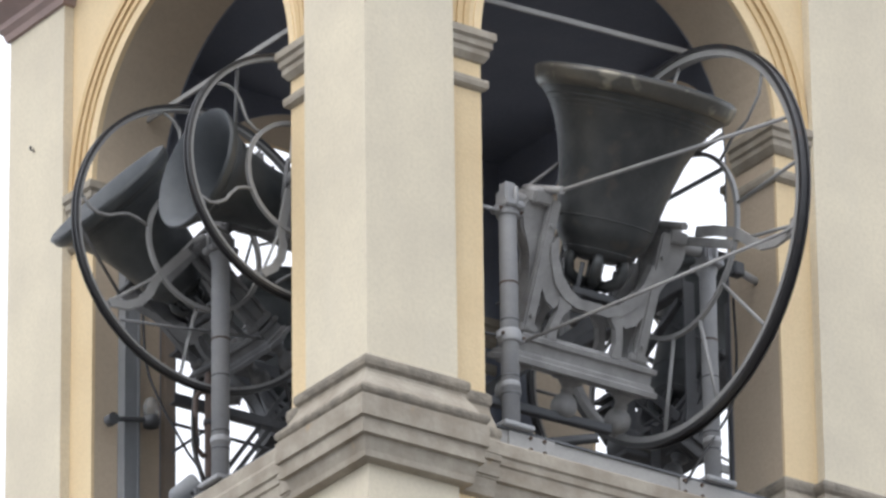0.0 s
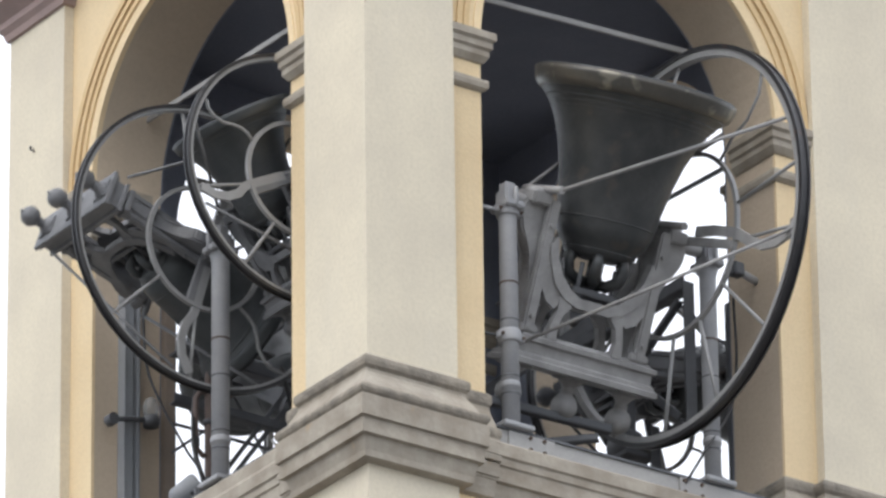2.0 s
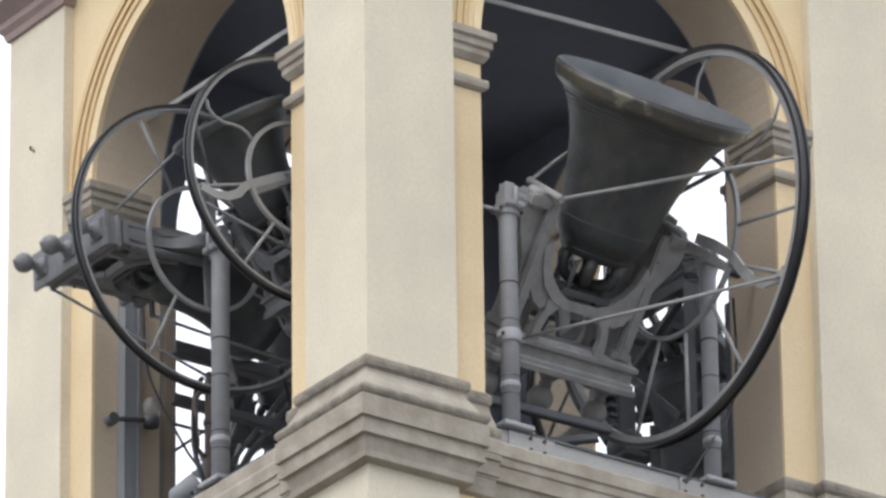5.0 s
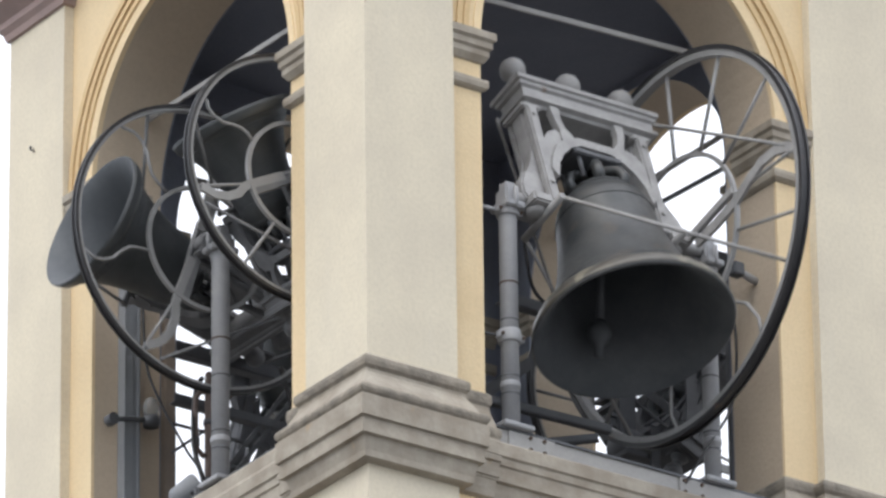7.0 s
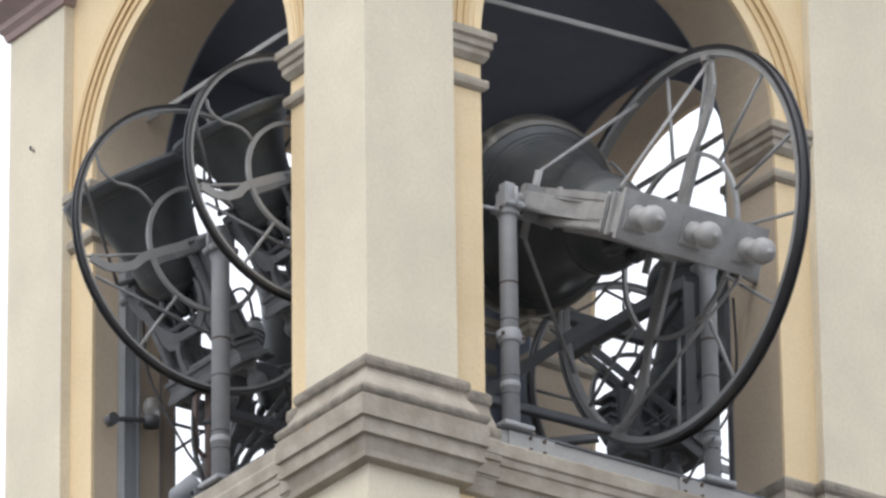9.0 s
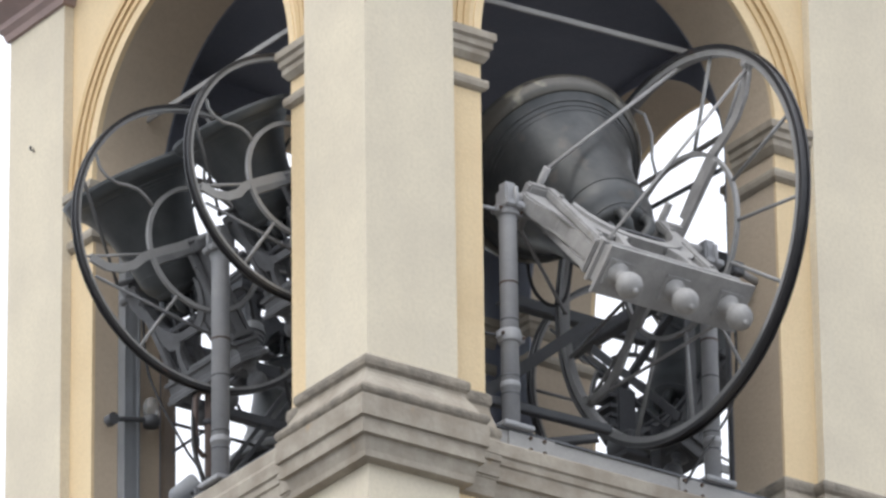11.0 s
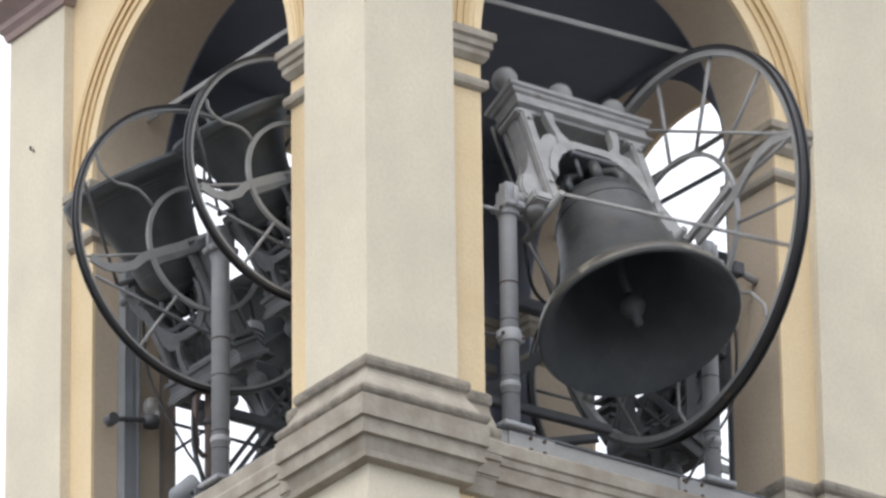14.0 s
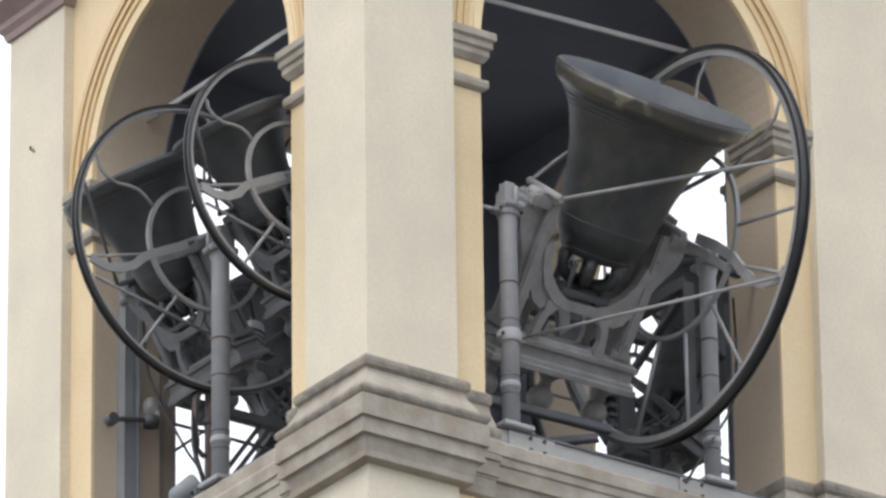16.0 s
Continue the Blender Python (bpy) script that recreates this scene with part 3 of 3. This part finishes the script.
# ---- posts and bearings ----
def bell_post(x, y, z0, z1, r, along, label):
    t = tagged(new("bell_post"), label, "post", "bell posts")
    t.location = (x, y, z0)
    h = z1 - z0
    pole = bmesh.new()
    lathe(pole, [(0, 0.03), (r, 0.03), (r, h - 0.1), (r * 1.25, h - 0.06), (r * 1.25, h - 0.05), (0, h - 0.05)], 24)
    part("pole", pole, POST, t)
    for z, hh, k, mat in ((0.27, 0.019, 1.12, POST), (0.217, 0.006, 1.05, DARKSTEEL), (0.32, 0.006, 1.05, DARKSTEEL), (0.65, 0.005, 1.04, DARKSTEEL), (0.87, 0.006, 1.05, RUSTY)):
        c = bmesh.new()
        lathe(c, [(r * 0.98, z - hh), (r * k * 0.985, z - hh * 0.8), (r * k, z - hh * 0.4), (r * k, z + hh * 0.4), (r * k * 0.985, z + hh * 0.8), (r * 0.98, z + hh)], 24)
        part("collar", c, mat, t, "" if mat == POST else "thin dark joint ring")
    m = Matrix.Rotation(radians(0 if along == "x" else 90), 4, "Z")
    b = bmesh.new()
    box(b, (0, 0, 0.015), (0.2, 0.17, 0.03), m, 0.006)
    part("base_plate", b, POST, t)
    top = bmesh.new()
    m = Matrix.Rotation(radians(0 if along == "x" else 90), 4, "Z")
    box(top, (0, 0, h - 0.035), (0.12, 0.17, 0.04), m, 0.008)
    box(top, (0, 0, h + 0.02), (0.09, 0.11, 0.09), m, 0.01)
    box(top, (0, 0, h + 0.08), (0.07, 0.07, 0.06), m, 0.008)
    for yy in (-0.08, 0.08):
        tube(top, [m @ Vector((0, yy, h - 0.06)), m @ Vector((0, yy, h + 0.06))], 0.012, 8)
    part("bearing_block", top, POST, t, "grey bearing block")
    return t


bell_post(0.995, 0.1, 0.2, 1.56, 0.05, "x", "grey painted iron pipe post with rusty collars on the sill")
bell_post(2.337, 0.1, 0.2, 1.56, 0.047, "x", "grey painted iron pipe post beside the great wheel")
bell_post(0.1, 1.555, 0.2, 1.64, 0.05, "y", "grey painted iron pipe post between two small bells")

# fittings that stay the post to the corner pier
stay = tagged(new("post_stay"), "grey iron clamps and rods tying the post to the pier", "bracket")
for z, h in ((1.5, 0.03), (0.755, 0.036)):
    part("rod", made((tube, [(O1 - 0.01, 0.12, z), (0.96, 0.105, z)], 0.012 if z > 1 else 0.007, 8)), POST if z > 1 else DARKSTEEL, stay)
    part("clamp", made((lathe, [(0.049, z - h), (0.062, z - h), (0.065, z - h * 0.6), (0.065, z + h * 0.6), (0.062, z + h), (0.049, z + h)], 20, Matrix.Translation((0.995, 0.1, 0)), True)), POST, stay)
    for dx in (-0.068, 0.068):
        ear = bmesh.new()
        box(ear, (0.995 + dx, 0.095, z), (0.028, 0.045, h * 1.2), None, 0.004)
        part("ear", ear, POST, stay)
        part("bolt", made((tube, [(0.995 + dx, 0.06, z), (0.995 + dx, 0.13, z)], 0.01, 6)), RUSTY, stay)

# tie rods across the arches
for k, v, z0, z1 in ((0, 0.46, 2.965, 3.05), (1, 0.36, 2.905, 2.95), (2, 0.4, 2.95, 2.95), (3, 0.4, 2.95, 2.95)):
    f = face_map(k)
    bm = bmesh.new()
    a, b = f(O1 - 0.02, v, z0), f(O2 + 0.02, v, z1)
    d = (b - a).normalized()
    m = Matrix.Translation((a + b) / 2) @ d.to_track_quat("X", "Z").to_matrix().to_4x4()
    box(bm, (0, 0, 0), ((b - a).length, 0.016, 0.034), m, 0.003)
    tagged(part("tie_rod", bm, ZINC), "pale grey flat iron tie bar across the arch", "tie bar", "tie bars")


# ---- steelwork ----
def bar(name, a, b, w, h, mat, parent):
    a, b = Vector(a), Vector(b)
    bm = bmesh.new()
    m = Matrix.Translation((a + b) / 2) @ (b - a).to_track_quat("X", "Z").to_matrix().to_4x4()
    box(bm, (0, 0, 0), ((b - a).length, w, h), m, min(w, h) * 0.12)
    return part(name, bm, mat, parent)


def angle_bar(name, a, b, w, t, mat, parent):
    """An L-shaped rolled bar."""
    a, b = Vector(a), Vector(b)
    bm = bmesh.new()
    m = Matrix.Translation((a + b) / 2) @ (b - a).to_track_quat("X", "Z").to_matrix().to_4x4()
    box(bm, (0, 0, -w / 2), ((b - a).length, w, t), m)
    box(bm, (0, -w / 2, 0), ((b - a).length, t, w), m)
    return part(name, bm, mat, parent)


def sill_girder(k, label):
    f = face_map(k)
    t = tagged(new("sill_girder"), label, "girder", "sill girders")
    for name, mat, u0, u1, v0, v1, z0, z1 in [q for q in (("web", ZINC, O1 + 0.01, O2 - 0.01, 0.062, 0.074, 0.085, 0.2),
                                              ("top_flange", DARKSTEEL, O1 + 0.005, O2 - 0.005, 0.05, 0.19, 0.186, 0.2),
                                              ("bottom_flange", DARKSTEEL, O1 + 0.01, O2 - 0.01, 0.076, 0.19, 0.09, 0.1),
                                              ("splice_plate", ZINC, O1 + 0.14, O1 + 0.44, 0.05, 0.061, 0.088, 0.184),
                                              ("splice_plate", ZINC, O2 - 0.73, O2 - 0.05, 0.05, 0.061, 0.088, 0.184)) if k == 0 or "flange" in q[0]]:
        bm = bmesh.new()
        prism(bm, [(u0, v0), (u1, v0), (u1, v1), (u0, v1)], z0, z1, f)
        pt = part(name, bm, mat, t)
        if name == "splice_plate":
            for u in (u0 + 0.14 if u0 < 1.2 else u0 + 0.03, u1 - 0.07 if u0 < 1.2 else u0 + 0.145):
                for z in (0.102, 0.168):
                    c = f(u, v0 - 0.006, z)
                    n = f(u, v0 + 0.006, z) - c
                    bm = bmesh.new()
                    tube(bm, [c - n * 0.3, c + n], 0.011, 6)
                    part("bolt", bm, RUSTY, pt)
    return t


sill_girder(0, "galvanised steel girder with bolted splice plates on the sill")
sill_girder(1, "galvanised steel girder under the small bells")
sill_girder(2, "galvanised steel girder on the far sill")
sill_girder(3, "galvanised steel girder on the far side sill")

frame_east = tagged(new("braced_trestle"), "dark braced steel trestle carrying the far bell", "trestle", "steel trestles")
for a, b, w in (((2.6, 1.75, 1.7), (2.6, 0.62, 1.69), 0.07), ((2.6, 1.5, 1.62), (2.6, 0.7, 0.9), 0.045), ((2.6, 1.25, 1.3), (2.6, 0.7, 1.62), 0.03),
                ((2.6, 0.66, 0.83), (2.6, 0.66, 1.7), 0.07), ((2.6, 1.2, 0.85), (2.6, 0.66, 0.85), 0.05), ((2.6, 1.0, 0.0), (2.6, 1.0, 0.95), 0.06)):
    angle_bar("strut", a, b, w, 0.012, DARKSTEEL, frame_east)
bar("strut", (2.9, 1.5, 2.532), (2.9, 0.5, 2.49), 0.016, 0.026, DARKSTEEL, frame_east)
frame_cross = tagged(new("braced_trestle"), "dark steel cross trestle in the bell chamber", "trestle", "steel trestles")
for a, b, w in (((2.0, 1.6, 1.83), (3.05, 1.6, 1.83), 0.06), ((1.3, 1.0, 0.75), (2.2, 1.0, 1.5), 0.06), ((0.85, 0.56, 0.6), (1.95, 0.51, 0.6), 0.04),
                ((1.2, 0.85, 0.42), (1.72, 0.3, 0.42), 0.035), ((1.28, 1.0, -0.03), (1.28, 1.0, 0.8), 0.06), ((1.5, 1.0, -0.03), (1.35, 1.0, 0.8), 0.03)):
    angle_bar("strut", a, b, w, 0.012, DARKSTEEL, frame_cross)
frame_north = tagged(new("braced_trestle"), "dark steel frame behind the small bells", "trestle", "steel trestles")
for a, b, w in (((0.4, 2.5, 1.46), (2.6, 2.5, 1.46), 0.07), ((0.4, 2.5, 1.15), (1.6, 2.5, 1.15), 0.05), 
                ((1.4, 2.5, -0.03), (1.4, 2.5, 1.46), 0.07), ((0.4, 2.5, 0.825), (0.76, 2.5, 1.13), 0.012), ((0.74, 2.5, 0.78), (1.2, 2.5, 1.44), 0.022), ((0.4, 2.5, 1.0), (1.4, 2.5, 1.0), 0.01), ((0.81, 2.5, 0.79), (1.27, 2.5, 1.44), 0.022),
                ((0.9, 2.5, 0.3), (1.5, 2.5, 1.2), 0.05)):
    angle_bar("strut", a, b, w, 0.01, DARKSTEEL, frame_north)

column = tagged(new("steel_column"), "blue-grey steel column fixed to the jamb", "column")
for name, c, sz in (("web", (0.3, 2.765, 1.2), (0.012, 0.06, 2.2)), ("flange", (0.24, 2.765, 1.2), (0.012, 0.072, 2.2)), ("flange", (0.33, 2.765, 1.2), (0.012, 0.072, 2.2)),
                    ("face_plate", (0.285, 2.74, 1.2), (0.08, 0.01, 2.2))):
    bm = bmesh.new()
    box(bm, c, sz)
    part(name, bm, STEELBLUE, column)

timber = bmesh.new()
box(timber, (0.56, 2.79, 1.0), (0.075, 0.05, 2.1), None, 0.006)
tagged(part("timber_post", timber, REVEALDARK), "dark brown timber post behind the jamb", "post")
timber = bmesh.new()
box(timber, (2.83, 0.556, 0.85), (0.04, 0.05, 1.5), None, 0.006)
tagged(part("steel_upright", timber, DARKSTEEL), "black steel upright behind the jamb", "upright")

lamp = tagged(new("bulkhead_lamp"), "small glass bulkhead lamp on a clamped arm", "lamp")
part("arm", made((tube, [(0.13, 2.7, 1.03), (0.2, 2.7, 1.05), (0.39, 2.7, 1.09)], 0.016, 8)), DARKSTEEL, lamp)
part("clamp", made((tube, [(0.13, 2.67, 1.03), (0.13, 2.73, 1.03)], 0.035, 10)), DARKSTEEL, lamp)
part("cap", made((lathe, [(0, 1.05), (0.045, 1.05), (0.05, 1.09), (0.042, 1.11), (0, 1.11)], 16, Matrix.Translation((0.39, 2.7, 0)))), DARKSTEEL, lamp)
part("glass", made((lathe, [(0, 1.11), (0.042, 1.11), (0.045, 1.17), (0.036, 1.21), (0.015, 1.225), (0, 1.226)], 18, Matrix.Translation((0.39, 2.7, 0)))), GLASS, lamp, "dusty clear glass dome")

flood = tagged(new("floodlight"), "grey metal floodlight at the foot of the post", "floodlight")
m = Matrix.Translation((0.13, 1.95, 0.31)) @ Matrix.Rotation(radians(60), 4, "Y") @ Matrix.Rotation(radians(20), 4, "X")
part("housing", made((lathe, [(0, -0.09), (0.03, -0.088), (0.05, -0.07), (0.075, 0.02), (0.085, 0.06), (0.085, 0.075), (0.078, 0.075), (0.07, 0.06), (0, 0.055)], 22, m)), STEELBLUE, flood)
part("bracket", made((tube, [(0.13, 1.84, 0.2), (0.12, 1.83, 0.29), (0.14, 1.92, 0.29), (0.13, 2.0, 0.29), (0.13, 2.0, 0.2)], 0.012, 8)), DARKSTEEL, flood)

motor = tagged(new("bell_motor"), "small grey electric motor on the steel trestle", "motor")
m = Matrix.Translation((0.88, 2.42, 1.6)) @ Matrix.Rotation(radians(12), 4, "Y")
part("casing", made((lathe, [(0, -0.1), (0.05, -0.1), (0.062, -0.08), (0.062, 0.07), (0.05, 0.1), (0.02, 0.11), (0, 0.11)], 20, m)), STEELBLUE, motor)
for z in (-0.05, -0.02, 0.01, 0.04):
    part("cooling_fin", made((lathe, [(0.06, z - 0.004), (0.074, z - 0.004), (0.074, z + 0.004), (0.06, z + 0.004)], 20, m, True)), STEELBLUE, motor)
bm = bmesh.new()
box(bm, (0.95, 2.44, 1.53), (0.14, 0.1, 0.02), None, 0.004)
part("mount", bm, DARKSTEEL, motor)
part("pulley", made((lathe, [(0, 0.115), (0.035, 0.115), (0.025, 0.125), (0.035, 0.135), (0, 0.135)], 16, m)), DARKSTEEL, motor)

drive = tagged(new("bell_motor"), "dark boxy electric bell drive on the trestle leg", "motor")
bm = bmesh.new()
box(bm, (2.5, 1.1, 0.93), (0.13, 0.16, 0.3), None, 0.01)
box(bm, (2.43, 1.1, 0.86), (0.1, 0.12, 0.1), None, 0.01)
part("casing", bm, DARKSTEEL, drive)
part("drum", made((lathe, [(0, -0.09), (0.07, -0.09), (0.08, -0.07), (0.08, 0.07), (0.07, 0.09), (0, 0.09)], 20, Matrix.Translation((2.5, 1.04, 0.73)) @ Matrix.Rotation(radians(90), 4, "X"))), DARKSTEEL, drive)
for z in (0.84, 0.9, 0.96, 1.02):
    fin = bmesh.new()
    box(fin, (2.41, 1.1, z), (0.05, 0.15, 0.025), None, 0.003)
    part("cooling_fin", fin, DARKSTEEL, drive)
drive.location = (0, 0.065, 0.12)
bm = bmesh.new()
box(bm, (2.53, 1.06, 0.66), (0.2, 0.24, 0.03), None, 0.004)
part("mount", bm, DARKSTEEL, drive)

pipe = tagged(new("conduit"), "brownish vertical conduit pipe behind the post", "pipe")
part("tube", made((tube, [(0.45, 2.2, -0.02), (0.45, 2.2, 1.1), (0.465, 2.22, 1.2), (0.52, 2.3, 1.24), (0.75, 2.45, 1.24)], 0.026, 12)), CONDUIT, pipe)
branch = tagged(new("conduit"), "kinked brownish conduit pipe joining the upright one", "pipe")
part("tube", made((tube, [(0.445, 2.2, 1.09), (0.39, 2.2, 1.075), (0.362, 2.2, 1.03), (0.36, 2.2, 0.95), (0.36, 2.2, 0.77), (0.372, 2.2, 0.72), (0.42, 2.2, 0.69)], 0.016, 10)), CONDUIT, branch)
part("coupling", made((lathe, [(0.015, 0.74), (0.024, 0.74), (0.024, 0.79), (0.015, 0.79)], 12, Matrix.Translation((0.36, 2.2, 0)), True)), DARKSTEEL, branch)
for z in (0.55, 0.9):
    part("clip", made((lathe, [(0.025, z - 0.015), (0.034, z - 0.015), (0.034, z + 0.015), (0.025, z + 0.015)], 14, Matrix.Translation((0.45, 2.2, 0)), True)), DARKSTEEL, pipe)

# cables hanging in the chamber and at the jambs
for pts, r in (([(0.36, 2.75, 1.9), (0.29, 2.6, 1.39), (0.31, 2.5, 1.13), (0.35, 2.4, 0.92), (0.365, 2.3, 0.754), (0.394, 2.2, 0.585), (0.3, 2.0, 0.24)], 0.008),
               ([(0.45, 2.27, 1.2), (0.396, 2.25, 1.11), (0.345, 2.2, 0.89), (0.324, 2.15, 0.68), (0.34, 2.1, 0.51), (0.39, 2.1, 0.3)], 0.014),
               ([(0.88, 2.4, 1.72), (0.8, 2.35, 1.85), (0.68, 2.3, 1.8), (0.62, 2.3, 1.66), (0.7, 2.35, 1.58), (0.8, 2.4, 1.6)], 0.009),
               ([(1.1, 2.45, 1.5), (1.15, 2.4, 1.2), (1.25, 2.35, 0.9), (1.2, 2.3, 0.4), (1.1, 2.2, 0.0)], 0.012),
               ([(1.75, 1.0, 1.9), (1.8, 1.0, 1.62), (1.95, 1.05, 1.56), (2.1, 1.1, 1.66), (2.15, 1.1, 1.9)], 0.011),
               ([(2.74, 0.4, 1.55), (2.72, 0.36, 1.2), (2.654, 0.3, 0.935), (2.491, 0.15, 0.69), (2.25, 0.03, 0.389), (2.126, 0.045, 0.181), (2.113, 0.06, 0.157)], 0.008)):
    smooth = []
    for i in range(len(pts) - 1):
        p0, p1, p2, p3 = (Vector(pts[max(i - 1, 0)]), Vector(pts[i]), Vector(pts[i + 1]), Vector(pts[min(i + 2, len(pts) - 1)]))
        for q in range(5):
            u = q / 5
            smooth.append(0.5 * ((2 * p1) + (p2 - p0) * u + (2 * p0 - 5 * p1 + 4 * p2 - p3) * u * u + (3 * p1 - p0 - 3 * p2 + p3) * u ** 3))
    smooth.append(Vector(pts[-1]))
    tagged(part("cable", made((tube, smooth, r, 7)), CABLE), "thin black electric cable hanging in the belfry", "cable", "belfry cables")

stub = tagged(new("wall_bracket"), "grey iron bracket let into the jamb", "bracket")
part("stub", made((tube, [(2.815, 0.27, 1.615), (2.66, 0.27, 1.655)], 0.022, 10)), POST, stub)
bm = bmesh.new()
box(bm, (2.67, 0.27, 1.655), (0.07, 0.07, 0.08), None, 0.008)
part("block", bm, DARKSTEEL, stub)

# a small iron hook left in the far pilaster
hook = made((tube, [(0.005, 3.341, 2.918), (-0.02, 3.341, 2.918), (-0.026, 3.341, 2.928), (-0.02, 3.341, 2.938)], 0.007, 6))
tagged(part("wall_hook", hook, DARKSTEEL), "small rusty iron hook in the plaster", "hook")


# ---- what moves ----
TH_A = [(0, 156), (2, 156), (4.2, 156), (4.5, 154), (4.9, 145), (5.3, 129), (5.7, 107.5), (6.0, 88), (6.3, 67.5), (6.6, 48), (6.8, 33.5), (7.0, 18.5), (7.2, 2.3),
        (7.4, -15), (7.6, -31.6), (7.8, -46), (8.0, -60.5), (8.2, -73.5), (8.4, -85.8), (8.6, -96.3), (8.8, -106.3), (9.0, -115), (9.2, -122), (9.6, -132),
        (10.0, -139), (10.45, -141.5), (10.9, -138), (11.3, -130), (11.6, -124), (11.9, -115), (12.2, -102.3), (12.5, -85.8), (12.8, -67.3), (13.1, -46.5), (13.4, -23.5),
        (13.7, 0), (14.0, 23), (14.2, 38), (14.4, 54), (14.6, 69.5), (14.8, 83), (15.0, 96), (15.2, 108.5), (15.4, 119), (15.6, 127.5), (15.8, 135), (16.0, 141.5)]
TH_B = [(0, 130), (0.2, 115), (0.4, 98.5), (0.6, 81.5), (0.8, 63.5), (1.0, 43), (1.2, 19.5), (1.4, -3.5), (1.6, -27.5), (1.8, -50.5), (2.0, -71), (2.2, -88.5), (2.4, -103.6),
        (2.8, -127.5), (3.2, -142), (3.6, -148), (3.9, -147), (4.2, -141.5), (4.5, -129), (4.8, -108.5), (5.1, -84.5), (5.4, -55), (5.7, -22.5), (6.0, 8.5), (6.3, 36.5),
        (6.5, 59.5), (6.7, 79), (7.0, 107), (7.3, 130), (7.6, 144), (7.9, 149), (8.2, 150), (12, 150), (16, 150)]
TH_C = [(0, 99), (0.1, 107), (0.2, 115), (0.3, 123), (0.4, 131), (0.5, 138), (0.6, 143), (0.8, 149), (1.0, 150), (4, 150), (16, 150)]

TH_D = [(0, 154), (0.9, 154), (1.2, 150), (1.5, 141), (1.9, 112), (2.3, 62), (2.7, 6), (3.0, -42), (3.3, -80), (3.6, -102), (3.8, -106), (4.0, -102), (4.3, -80), (4.6, -42), (4.9, 6), (5.3, 62),
        (5.7, 112), (6.0, 138), (6.3, 150), (6.6, 154), (12, 154), (16, 154)]
TH_E = [(0, 154), (1.2, 154), (1.5, 149), (1.8, 138), (2.2, 106), (2.6, 58), (3.0, 2), (3.4, -52), (3.8, -92), (4.3, -122), (5.0, -145), (6.0, -157), (7.0, -160), (8.0, -157), (9.0, -145),
        (9.7, -122), (10.2, -92), (10.6, -52), (11.0, -4), (11.4, 48), (11.8, 98), (12.2, 134), (12.6, 150), (13.0, 154), (14.5, 154), (16, 154)]


SWING_A = [(0, 26), (6.6, 26), (7.0, 23), (7.3, 10), (7.7, -15), (8.1, -26), (13.1, -26), (13.5, -19), (13.8, -8), (14.0, 1), (14.2, 12), (14.4, 22), (14.6, 26), (16, 26)]


def hang(th):
    """How far the clapper lies from the bell's middle line, in degrees."""
    lean = math.sin(radians(th))
    return 26 * max(-1, min(1, lean * 2.2))


def motions():
    walk(bell_a, [(t, pose(*AXIS_A, -a, 0, 0)) for t, a in TH_A])
    walk(bell_b, [(t, pose(*AXIS_B, 0, 0, 90) @ pose(0, 0, 0, a, 0, 0)) for t, a in TH_B])
    walk(bell_c, [(t, pose(*AXIS_C, 0, 0, 90) @ pose(0, 0, 0, a, 0, 0)) for t, a in TH_C])
    walk(bell_d, [(t, pose(*AXIS_D, 0, 0, -90) @ pose(0, 0, 0, a, 0, 0)) for t, a in TH_D])
    walk(bell_e, [(t, pose(*AXIS_E, 0, 0, 180) @ pose(0, 0, 0, -a, 0, 0)) for t, a in TH_E])
    walk(clapper_d, [(t, pose(0, 0, 0.047, -hang(a), 0, 0)) for t, a in TH_D])
    walk(clapper_e, [(t, pose(0, 0, 0.042, hang(a), 0, 0)) for t, a in TH_E])
    walk(clapper_a, [(t, pose(0.025, 0, 0.06, a, 0, 0)) for t, a in SWING_A])
    walk(clapper_b, [(t, pose(0, 0, 0.043, -hang(a), 0, 0)) for t, a in TH_B])
    walk(clapper_c, [(t, pose(0, 0, 0.038, -hang(a), 0, 0)) for t, a in TH_C])


motions()
